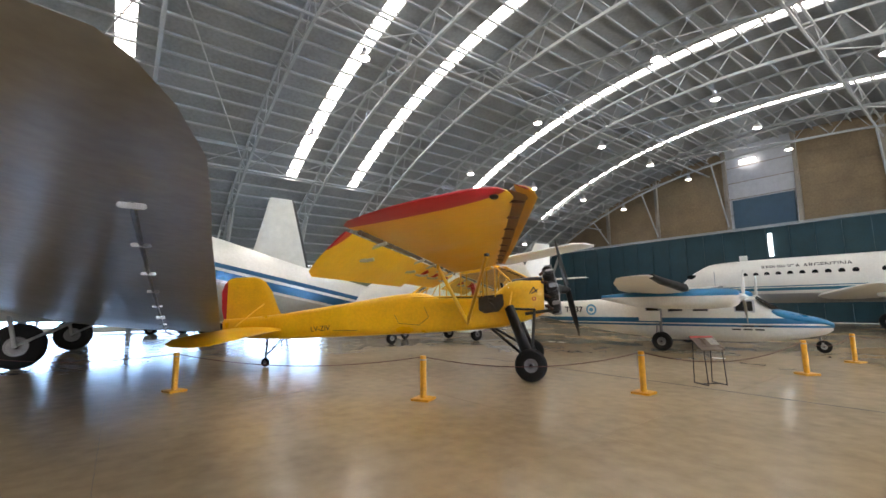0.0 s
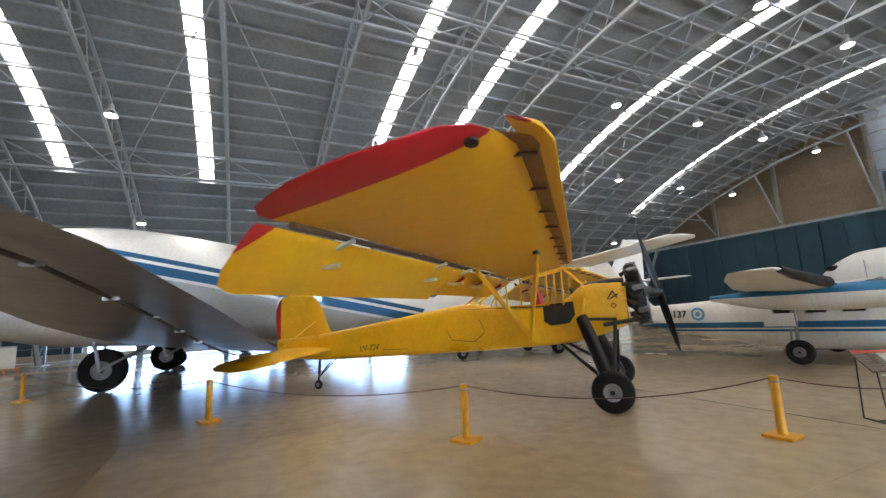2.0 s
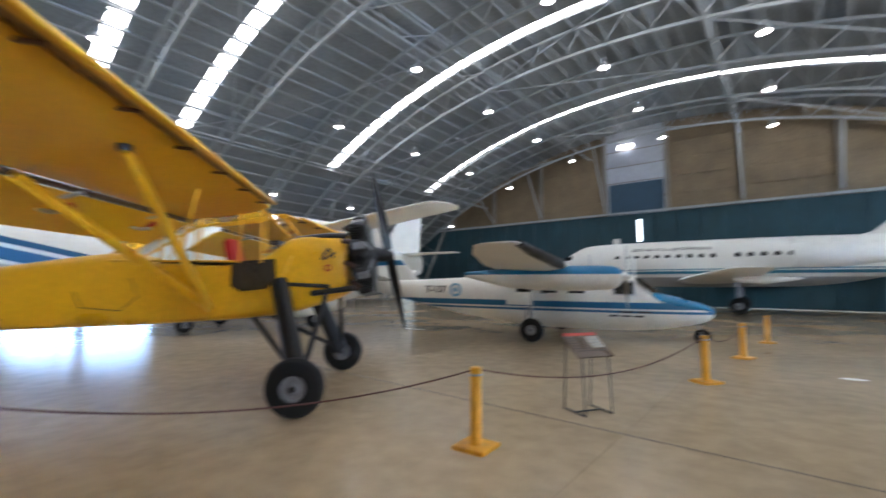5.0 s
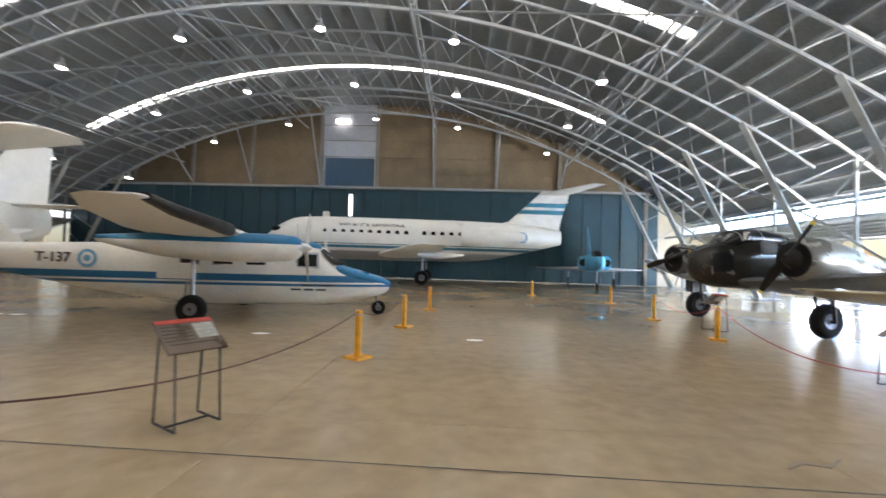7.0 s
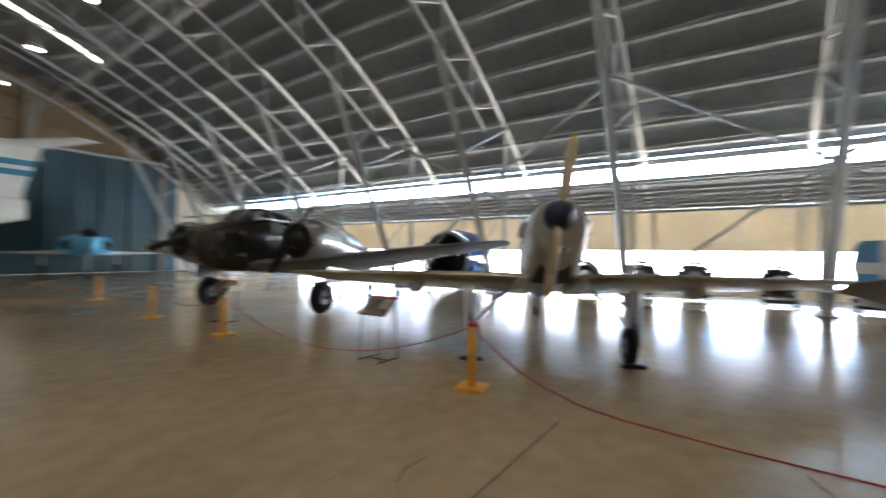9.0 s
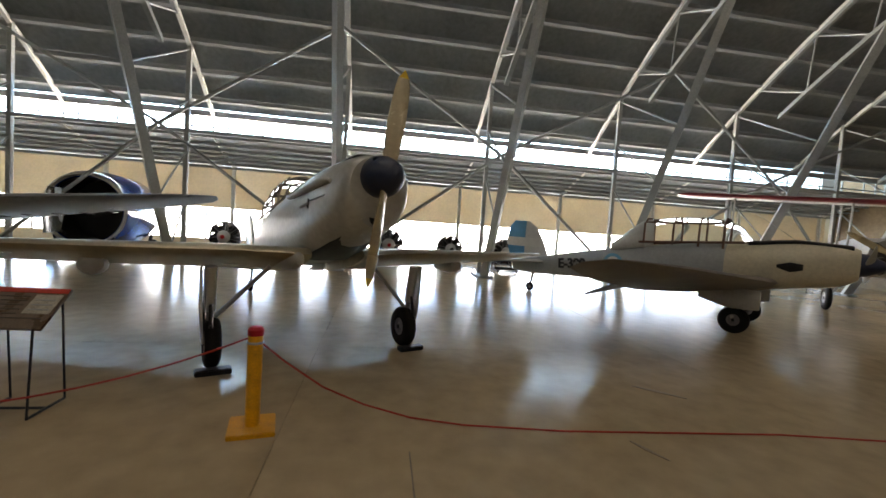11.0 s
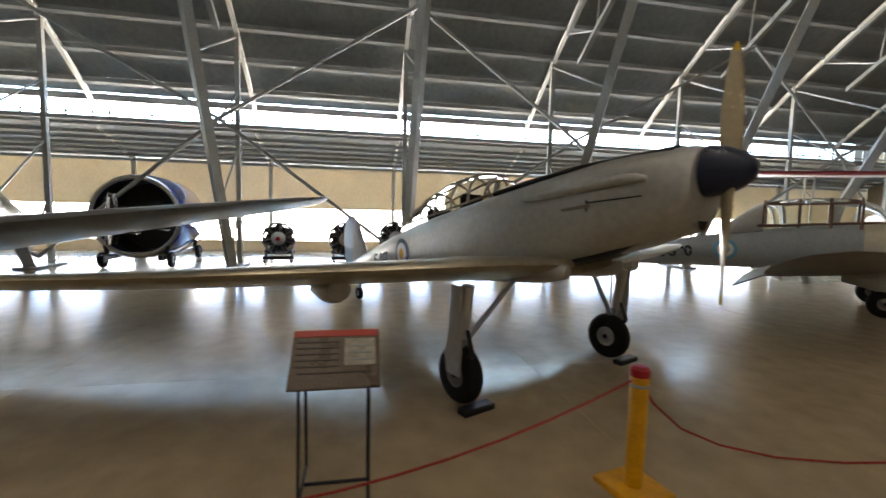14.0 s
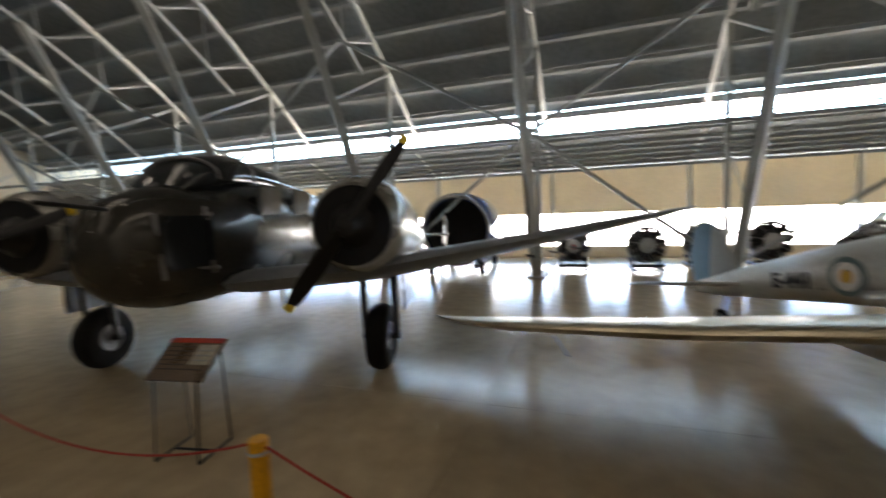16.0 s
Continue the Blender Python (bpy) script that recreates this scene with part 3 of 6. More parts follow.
def build_floor():
    f = tagged(part("floor", box(bmesh.new(), (-7.5, 8.5, -0.16), (60.5, 70.5, 0.3)), M_joint, None), "sealed beige concrete hangar floor in large slabs", "floor", kind="structure")
    g = tagged(part("ground", box(bmesh.new(), (0, 0, -0.4), (1200, 1200, 0.1)), M_joint, None), "apron outside the hangar", "ground", kind="structure")
    return f


# ---- loose museum furniture ----
def build_post(capped=False):
    p = thing("barrier_post", Matrix(), "yellow steel barrier post with red cap" if capped else "yellow painted steel barrier post on a square foot", "post", "barrier posts")
    part("base_plate", box(bmesh.new(), (0, 0, 0.02), (0.34, 0.34, 0.04), bev=0.006), M_post, p)
    part("tube", lathe([(0.055, 0.04), (0.055, 0.75), (0.05, 0.76), (0.001, 0.76)], None, 18), M_post, p)
    if capped:
        part("cap", lathe([(0.06, 0.745), (0.06, 0.79), (0.04, 0.81), (0.001, 0.815)], None, 18), M_red, p, "red plastic cap")
    part("eyelet", lathe([(0.058, 0.68), (0.064, 0.69), (0.058, 0.7)], None, 18), M_steel, p)
    return p


def rope(a, b, sag, label="thin red barrier rope slung between posts", material=None, r=0.008):
    bm = bmesh.new()
    n = 18
    a, b = Vector(a), Vector(b)
    d = (b - a).normalized()
    s = d.cross(Vector((0, 0, 1))).normalized()
    u2 = s.cross(d)
    rings = []
    for i in range(n + 1):
        u = i / n
        p = a.lerp(b, u) - Vector((0, 0, sag * 4 * u * (1 - u)))
        p.z = max(p.z, 0.012)
        rings.append([tuple(p + r * (math.cos(k * math.pi / 3) * s + math.sin(k * math.pi / 3) * u2)) for k in range(6)])
    return tagged(part("barrier_rope", skin(bm, rings), material or M_rope, None), label, "rope", "barrier ropes")


def build_sign(label):
    s = thing("information_stand", Matrix(), label, "sign stand", "information stands")
    tilt = Matrix.Translation((0, 0, 0.81)) @ Matrix.Rotation(radians(-36), 4, "Y") @ Matrix.Diagonal((1, 0.86, 1, 1))
    board = part("board", turned(box(bmesh.new(), (0, 0, 0), (0.42, 0.62, 0.02), bev=0.004), tilt), M_sign, s, "dark brown printed panel")
    part("header", turned(box(bmesh.new(), (0.185, 0, 0.012), (0.05, 0.6, 0.006)), tilt), M_signred, board, "red header strip", smooth=False)
    ph = part("photograph", turned(box(bmesh.new(), (0.04, -0.17, 0.012), (0.2, 0.22, 0.006)), tilt), M_palesign, board, "pale printed picture", smooth=False)
    for k in range(3):
        part("picture_bar", turned(box(bmesh.new(), (-0.02 + 0.05 * k, -0.17, 0.016), (0.012, 0.17, 0.004)), tilt), M_truss, ph, smooth=False)
    for k in range(6):
        part("text_line", turned(box(bmesh.new(), (0.12 - 0.045 * k, 0.13 if k < 5 else 0.0, 0.012), (0.01, 0.3 if k < 5 else 0.5, 0.004)), tilt), M_faint, board, smooth=False)
    for y in (-0.2, 0.2):
        part("leg", rod((0.15, y, 0.91), (0.2, y, 0.01), 0.009, n=6), M_black, s)
        part("leg", rod((-0.15, y, 0.69), (-0.2, y, 0.01), 0.009, n=6), M_black, s)
        part("foot_bar", rod((0.2, y, 0.012), (-0.2, y, 0.012), 0.011, n=6), M_black, s)
    part("cross_bar", rod((0.0, -0.2, 0.012), (0.0, 0.2, 0.012), 0.011, n=6), M_black, s)
    return s


M_sign = mat("sign_print", (0.11, 0.072, 0.045), 0.3, 0, 0.4, 6)
M_palesign = mat("pale_print", (0.42, 0.39, 0.33), 0.4, 0, 0.5, 14)
M_signred = mat("sign_red", (0.5, 0.04, 0.02), 0.4)

# ---- the aircraft: x ahead, y to port, z up, origin on the ground ----
def yellow_plane():
    a = thing("high_wing_monoplane", pose(-6.2, 8.05, 0, 0, 0, 41), "yellow high-wing liaison aeroplane with red wing tips", "aeroplane")
    fus = smooth_sections([(-9.0 + 0.25, 0, 0.86, 1.32, 0.06, 3), (-7.3, 0, 0.76, 1.42, 0.16, 4), (-5.0, 0, 0.84, 1.72, 0.3, 5), (-3.0, 0, 0.93, 1.98, 0.4, 6), (-2.3, 0, 0.97, 1.86, 0.44, 7), (-1.0, 0, 1.06, 1.86, 0.46, 7), (-0.45, 0, 1.14, 2.22, 0.45, 5), (0.1, 0, 1.3, 2.3, 0.44, 3.2), (0.36, 0, 1.42, 2.3, 0.4, 2.4)], 4)
    part("fuselage", loft(fus, 32), M_yellow, a)
    part("antiglare_panel", loft([(-0.4, 0, 2.12, 2.265, 0.34, 2.6), (0.05, 0, 2.15, 2.325, 0.34, 2.6), (0.34, 0, 2.15, 2.33, 0.3, 2.4)], 20), M_black, a, "matt black top of the cowling")
    # cabin: glazed box with yellow tubes
    cab = part("cabin_glazing", loft([(-2.95, 0, 1.75, 1.98, 0.36, 6), (-2.2, 0, 1.75, 2.44, 0.46, 6), (-1.1, 0, 1.75, 2.62, 0.5, 6), (-0.8, 0, 1.75, 2.6, 0.49, 6), (-0.42, 0, 1.9, 2.2, 0.42, 6)], 28), M_glass, a, "clear perspex cabin glazing")
    cab.visible_shadow = False
    for sy in (-1, 1):
        for p, q, r in (((-2.95, 0.37, 1.95), (-2.2, 0.47, 2.44), 0.022), ((-2.2, 0.47, 2.44), (-1.1, 0.51, 2.62), 0.022), ((-2.2, 0.46, 1.84), (-2.2, 0.47, 2.44), 0.02), ((-1.65, 0.49, 1.84), (-1.65, 0.5, 2.53), 0.02), ((-1.1, 0.5, 1.84), (-1.1, 0.51, 2.62), 0.024), ((-0.8, 0.5, 2.6), (-0.42, 0.43, 2.2), 0.024), ((-0.8, 0.5, 1.84), (-0.8, 0.5, 2.6), 0.022), ((-2.6, 0.42, 1.9), (-2.35, 0.46, 2.35), 0.014), ((-2.95, 0.4, 1.86), (-1.16, 0.48, 1.86), 0.022)):
            part("cabin_tube", rod((p[0], sy * p[1], p[2]), (q[0], sy * q[1], q[2]), r * 0.8, n=8), M_yellow, a)
    # opaque plates: the dark cabin behind the glass is put into their colour
    for d0 in (-0.464, 0.458):
        part("door_panel", skin(bmesh.new(), [[(-1.22, d0 - d, 1.86), (-0.62, d0 - d, 1.9), (-0.6, d0 - d, 1.64), (-0.72, d0 - d, 1.48), (-1.08, d0 - d, 1.44), (-1.22, d0 - d, 1.52)] for d in (0, 0.006)]), M_doordark, a, "dark lower door glazing", smooth=False)
    part("cabin_floor", box(bmesh.new(), (-1.3, 0, 1.84), (1.9, 0.8, 0.02)), M_iron, a, smooth=False)
    part("instrument_panel", turned(box(bmesh.new(), (0, 0, 0), (0.05, 0.7, 0.4), bev=0.02), pose(-0.62, 0, 2.0, 0, -15, 0)), M_iron, a)
    part("seat", box(bmesh.new(), (-1.1, 0, 1.6), (0.45, 0.5, 0.12), bev=0.04), M_red, a, "dark red seat cushion")
    part("seat_back", turned(box(bmesh.new(), (0, 0, 0), (0.1, 0.5, 0.6), bev=0.04), pose(-1.36, 0, 1.92, 0, -12, 0)), M_red, a)
    part("engine_cowl", lathe([(0.3, -0.15), (0.43, -0.12), (0.45, 0.05), (0.41, 0.12), (0.36, 0.13)], axis_x(0.2, 0, 1.9), 28), M_yellow, a)
    radial_engine(a, 0.55, 0, 1.98, 0.62, 9, 0.45, -9)
    part("propeller_hub", lathe([(0.001, 0.12), (0.05, 0.1), (0.1, 0.0), (0.1, -0.1), (0.001, -0.1)], axis_x(0.9, 0, 2.0), 18), M_black, a)
    propeller(a, 0.94, 2.03, 1.25, 0.2, (8, 188), M_black, None, tilt=-12)
    part("exhaust_pipe", rod((0.5, -0.42, 1.5), (-0.1, -0.47, 1.42), 0.04), M_iron, a)
    # wings, slats, flaps, ailerons
    for s in (-1, 1):
        INC = 0.18
        st = [(0.42, -0.74, 1.14, 2.66, 0.11), (2.0, -0.58, 1.18, 2.66, 0.11), (4.5, -0.31, 1.33, 2.655, 0.11), (6.5, -0.09, 1.46, 2.65, 0.1), (7.0, -0.04, 1.5, 2.65, 0.09), (7.25, -0.08, 1.5, 2.64, 0.075), (7.4, -0.16, 1.42, 2.63, 0.06), (7.5, -0.3, 1.2, 2.61, 0.045), (7.56, -0.5, 0.85, 2.57, 0.035), (7.6, -0.75, 0.4, 2.53, 0.03)]
        st = [(s * y, x, c, z, t) for y, x, c, z, t in st]
        w = part("wing", wing_bm(st, n=12, inc=INC), M_wing_yellow, a)
        sl = [(s * 0.8, -0.52, 0.19, 2.62, 0.34), (s * 3.5, -0.2, 0.19, 2.61, 0.34), (s * 6.0, 0.07, 0.2, 2.61, 0.34), (s * 7.05, 0.18, 0.2, 2.61, 0.32), (s * 7.24, 0.15, 0.18, 2.62, 0.26), (s * 7.32, 0.08, 0.1, 2.64, 0.1)]
        part("slat", wing_bm(sl, inc=-0.4), M_wing_yellow, w, "yellow leading-edge slat on brackets")
        part("slat_inner", wing_bm([(y * 0.985, x - 0.075, c * 0.95, z + 0.004, t * 0.12) for y, x, c, z, t in sl[:5]], inc=-0.4), M_slatbrown, w, "brown inner face of the slat")
        for y in np.linspace(0.9, 6.9, 9):
            xo = -0.79 + 0.108 * y
            part("slat_bracket", rod((xo + 0.1, s * y, 2.615), (xo - 0.04, s * y, 2.63), 0.012, 0.016, 6), M_brown, w)
        for nm, y0, y1, dr, ch in (("flap", 0.5, 3.9, 30, 0.62), ("aileron", 3.98, 7.46, 42, 0.58)):
            hx = lambda y: -1.86 + 0.045 * y
            zz = lambda y: 2.4 - 0.012 * y
            bm = wing_bm([(s * y, 0, ch, 0, 0.07) for y in (y0, (y0 + y1) / 2, y1 - 0.2)] + [(s * (y1 - 0.06), 0, ch * 0.9, 0, 0.06), (s * y1, 0, ch * 0.66, 0, 0.05)])
            c, si = math.cos(radians(dr)), math.sin(radians(dr))
            for v in bm.verts:
                x, z = v.co.x, v.co.z
                v.co.x, v.co.z = hx(abs(v.co.y)) + x * c - z * si, zz(abs(v.co.y)) + x * si + z * c
            part(nm, bm, M_aileron if nm == "aileron" else M_wing_yellow, w)
            for y in ((1.3, 2.6, 3.6) if nm == "flap" else (4.6, 6.6)):
                bm = bmesh.new()
                path = [(hx(y) + 0.12, zz(y))] + [(hx(y) - 0.12 + 0.17 * math.cos(radians(60 + 27 * k)), zz(y) - 0.11 + 0.075 * math.sin(radians(60 + 27 * k))) for k in range(10)]
                rings = []
                for k, (u, v) in enumerate(path):
                    (u0, v0), (u1, v1) = path[max(0, k - 1)], path[min(len(path) - 1, k + 1)]
                    n = math.hypot(u1 - u0, v1 - v0)
                    nu, nv = -(v1 - v0) / n, (u1 - u0) / n
                    rings.append([(u + 0.02 * math.cos(q6 * math.pi / 3) * nu, s * y + 0.03 * math.sin(q6 * math.pi / 3), v + 0.02 * math.cos(q6 * math.pi / 3) * nv) for q6 in range(6)])
                skin(bm, rings)
                part("hinge_bracket", bm, M_palegrey, w, "pale grey hooked flap bracket")
                if nm == "flap":
                    part("bracket_tape", rod((hx(y) - 0.05, s * (y - 0.1), zz(y) - 0.1), (hx(y) - 0.2, s * (y - 0.16), zz(y) - 0.16), 0.03, 0.02, 6), M_red, w)
        part("hinge_slot", rod((-1.8, s * 0.5, 2.42), (-1.5, s * 7.2, 2.34), 0.026, n=8), M_slot, w)
        part("wing_strut", rod((-1.5, s * 0.46, 1.22), (-0.68, s * 3.42, 2.53), 0.075, 0.065, 12, 0.5), M_yellow, a)
        part("wing_strut", rod((-1.5, s * 0.46, 1.22), (-1.62, s * 3.25, 2.36), 0.062, 0.055, 12, 0.5), M_yellow, a)
        part("strut_fitting", lathe([(0.05, 0), (0.05, 0.05), (0.02, 0.06)], Matrix.Translation((-0.68, s * 3.43, 2.5)), 12), M_iron, a)
        part("jury_strut", rod((-1.05, s * 2.0, 1.88), (-0.9, s * 2.0, 2.6), 0.015), M_yellow, a)
        # long-stroke undercarriage
        part("oleo_leg", rod((-0.46, s * 0.74, 1.58), (-0.02, s * 1.22, 0.42), 0.125, 0.145, 14, 0.85), M_black, a, "black faired long-stroke undercarriage leg")
        part("drag_strut", rod((-0.95, s * 0.3, 1.08), (0.0, s * 1.22, 0.4), 0.035), M_black, a)
        part("drag_strut", rod((0.12, s * 0.42, 1.5), (0.02, s * 1.2, 0.45), 0.035), M_black, a)
        part("drag_strut", rod((-0.44, s * 0.7, 1.55), (0.14, s * 0.43, 1.52), 0.028), M_black, a)
        part("leg_stay", rod((-0.46, s * 0.72, 1.56), (-0.4, s * 0.44, 1.95), 0.022), M_yellow, a)
        part("axle", rod((0, s * 1.16, 0.36), (0, s * 1.5, 0.34), 0.04), M_black, a)
        wheel(a, 0, s * 1.4, 0.345, 0.345, 0.24)
        sb = [(s * 0.1, -6.75, 1.6, 1.04, 0.06), (s * 1.3, -6.85, 1.7, 0.95, 0.06), (s * 2.0, -7.0, 1.6, 0.85, 0.05), (s * 2.34, -7.25, 1.2, 0.78, 0.04), (s * 2.48, -7.55, 0.6, 0.75, 0.03)]
        part("stabiliser", wing_bm(sb, inc=-0.02), M_yellow, a)
        part("stabiliser_strut", rod((-7.4, s * 0.1, 1.75), (-7.5, s * 1.15, 1.16), 0.018), M_yellow, a)
    fin = [(1.2, -6.75, 2.0, 0, 0.06), (1.6, -7.0, 1.85, 0, 0.06), (2.1, -7.22, 1.66, 0, 0.055), (2.36, -7.42, 1.36, 0, 0.05), (2.48, -7.62, 1.0, 0, 0.04), (2.53, -7.82, 0.6, 0, 0.03)]
    part("fin", wing_bm(fin, True), M_rudder, a)
    part("rudder_base", wing_bm([(0.8, -8.2, 0.55, 0, 0.05), (1.25, -8.2, 0.62, 0, 0.05)], True), M_rudder, a)
    part("tail_skid_leg", rod((-7.3, 0, 0.8), (-7.35, 0, 0.22), 0.03), M_black, a)
    part("tail_brace", rod((-6.8, 0.1, 0.8), (-7.35, 0, 0.3), 0.015), M_black, a)
    part("tail_brace", rod((-6.8, -0.1, 0.8), (-7.35, 0, 0.3), 0.015), M_black, a)
    wheel(a, -7.35, 0, 0.12, 0.12, 0.08)
    lettering("LV-ZIV", 0.2, side_right(-5.55, -0.285, 1.06, -4, -3), M_ink, a, "registration")
    part("registration_line", box(bmesh.new(), (-4.8, -0.322, 1.02), (0.7, 0.006, 0.012)), M_ink, a, smooth=False)
    for p, q in (((-3.3, 1.2), (-2.75, 1.16)), ((-2.75, 1.16), (-2.5, 1.36)), ((-2.5, 1.36), (-2.62, 1.62)), ((-3.3, 1.2), (-3.42, 1.42))):
        part("panel_line", rod((p[0], -0.405 - (p[0] + 3) * 0.05, p[1]), (q[0], -0.405 - (q[0] + 3) * 0.05, q[1]), 0.007, n=5), M_slot, a)
    # painted bird on the cowling, a plain dark V
    for p, q in (((0.02, 1.9), (0.12, 2.06)), ((0.12, 2.06), (0.2, 1.92)), ((0.06, 1.9), (0.22, 2.0))):
        part("cowl_emblem", rod((p[0], -0.455, p[1]), (q[0], -0.455, q[1]), 0.014, n=6), M_ink, a)
    part("cowl_emblem", lathe([(0.05, 0), (0.05, 0.01), (0.03, 0.01), (0.03, 0)], side_right(0.12, -0.45, 1.78), 16), M_red, a)
    part("wing_lamp", lathe([(0.042, 0), (0.038, 0.01), (0.001, 0.014)], Matrix.Translation((-0.2, -7.32, 2.578)) @ Matrix.Rotation(radians(164), 4, "X"), 16), M_iron, a)
    return a


def airliner_old():
    """Tail-dragging twin; the wing stands over the start of the walk."""
    a = thing("propeller_airliner", pose(-19.25, -2.0, 0, 0, 0, 263), "silver and white twin-engined propeller airliner with blue stripes", "aeroplane")
    B, W2, SV = (0.006, 0.085, 0.19), (0.75, 0.75, 0.72), (0.40, 0.41, 0.40)
    mt = mat("airliner_fuselage", SV, 0.35, 0.35, 0.12, 1.0, 0.01, bands=(("z", 3.75, 12, 0.22, W2), ("z", 3.86, 4.2, 0.22, B), ("z", 4.32, 4.5, 0.22, B)))
    S = [(x, 0, zb, zt, hw, 2.2) for x, zb, zt, hw in ((6.3, 3.4, 3.8, 0.15), (5.8, 2.8, 4.4, 0.7), (4.8, 2.4, 4.85, 1.1), (3.7, 2.2, 5.3, 1.35), (2.6, 2.0, 5.6, 1.5), (0, 1.65, 5.55, 1.6), (-4, 1.2, 4.8, 1.5), (-8, 1.0, 3.6, 1.1), (-11, 0.95, 2.75, 0.7), (-13.5, 1.0, 2.1, 0.35), (-15.2, 1.15, 1.6, 0.08))]
    part("fuselage", loft(smooth_sections(S, 4), 36), mt, a)
    for i in range(7):
        x = -6.2 + i * 1.15
        z = 4.03 + 0.22 * x
        hw = 1.5 - (0.07 if x < -2 else 0) - (0.06 if x < -4 else 0)
        for s in (-1, 1):
            part("window", box(bmesh.new(), (0, 0, 0), (0.42, 0.04, 0.34), pose(x, s * hw, z, 0, -9, 0), 0.03), M_pane_dark, a)
    for s in (-1, 1):
        st = [(1.2, 2.3, 6.0, 1.75, 0.11), (4.2, 2.1, 5.6, 1.9, 0.11), (8, 1.3, 4.6, 2.15, 0.11), (12, 0.3, 3.35, 2.5, 0.1), (15.5, -0.7, 2.15, 2.67, 0.09), (17.0, -1.2, 1.6, 2.6, 0.07), (17.8, -1.62, 1.14, 2.51, 0.055), (18.3, -1.98, 0.68, 2.44, 0.045), (18.52, -2.2, 0.36, 2.41, 0.03), (18.6, -2.32, 0.16, 2.4, 0.02)]
        w = part("wing", wing_bm([(s * y, x - 1.55, ch, z, t) for y, x, ch, z, t in st], n=12, inc=0.17), M_wing_under, a, "grey riveted wing with a worn underside")
        # aileron and flap joints on the underside
        for y0, y1, f in ((9.0, 16.6, 0.74), (2.0, 8.8, 0.74)):
            prev = None
            for y in np.linspace(y0, y1, 6):
                i = max(j for j in range(len(st)) if st[j][0] <= y)
                i = min(i, len(st) - 2)
                u = (y - st[i][0]) / (st[i + 1][0] - st[i][0])
                xl, ch, z = (st[i][q] * (1 - u) + st[i + 1][q] * u for q in (1, 2, 3))
                p = (xl - 1.55 - ch * f, s * y, z - 0.17 * ch * f - ch * 0.05)
                if prev:
                    part("control_gap", rod(prev, p, 0.022, n=6), M_iron, w)
                part("hinge", box(bmesh.new(), (p[0], p[1], p[2] - 0.01), (0.16, 0.03, 0.04), bev=0.008), M_wing_under, w)
                prev = p
        nac = part("nacelle", loft(smooth_sections([(4.0, s * 3.2, 1.95, 3.25, 0.62, 2), (3.6, s * 3.2, 1.8, 3.4, 0.75, 2), (2.7, s * 3.2, 1.7, 3.3, 0.74, 2), (1.2, s * 3.2, 1.4, 2.7, 0.65, 2.2), (-0.8, s * 3.2, 1.3, 2.1, 0.4, 2.2), (-2.2, s * 3.2, 1.25, 1.6, 0.1, 2)], 3), 28), M_silver, a)
        part("cowl_mouth", lathe([(0.58, 0.0), (0.56, 0.02), (0.54, 0.01), (0.001, 0.008)], axis_x(4.0, s * 3.2, 2.6), 24), M_black, nac)
        radial_engine(nac, 3.9, s * 3.2, 2.6, 0.5, 9, 0.3)
        part("spinner", lathe([(0.001, 0.25), (0.08, 0.2), (0.12, 0.0), (0.001, -0.05)], axis_x(4.25, s * 3.2, 2.6), 16), M_rim, nac)
        for ang in (10, 130, 250):
            part("propeller_blade", turned(blade(1.7, 0.26), Matrix.Translation((4.3, s * 3.2, 2.6)) @ Matrix.Rotation(radians(ang), 4, "X")), M_black, nac)
        for dy in (-0.38, 0.38):
            part("oleo_leg", rod((0.2, s * 3.2 + dy, 1.7), (0, s * 3.2 + dy * 0.75, 0.66), 0.055), M_steel, a)
        part("gear_strut", rod((-1.6, s * 3.2 - 0.2, 1.55), (0, s * 3.2 - 0.2, 0.66), 0.04), M_steel, a)
        part("gear_strut", rod((-1.6, s * 3.2 + 0.2, 1.55), (0, s * 3.2 + 0.2, 0.66), 0.04), M_steel, a)
        part("axle", rod((0, s * 3.2 - 0.32, 0.66), (0, s * 3.2 + 0.32, 0.66), 0.06), M_steel, a)
        wheel(a, 0, s * 3.2, 0.64, 0.64, 0.42)
        part("stabiliser", wing_bm([(s * 0.2, -12.0, 2.4, 1.75, 0.09), (s * 3.6, -12.8, 1.6, 1.8, 0.08), (s * 4.3, -13.3, 0.9, 1.82, 0.04)]), M_silver, a)
    part("fin", wing_bm([(1.6, -11.2, 4.0, 0, 0.07), (3.3, -13.0, 2.4, 0, 0.07), (4.2, -13.6, 1.5, 0, 0.04)], True), M_white, a)
    wheel(a, -13.6, 0, 0.22, 0.22, 0.15)
    part("tail_leg", rod((-13.4, 0, 1.1), (-13.6, 0, 0.25), 0.05), M_steel, a)
    return a


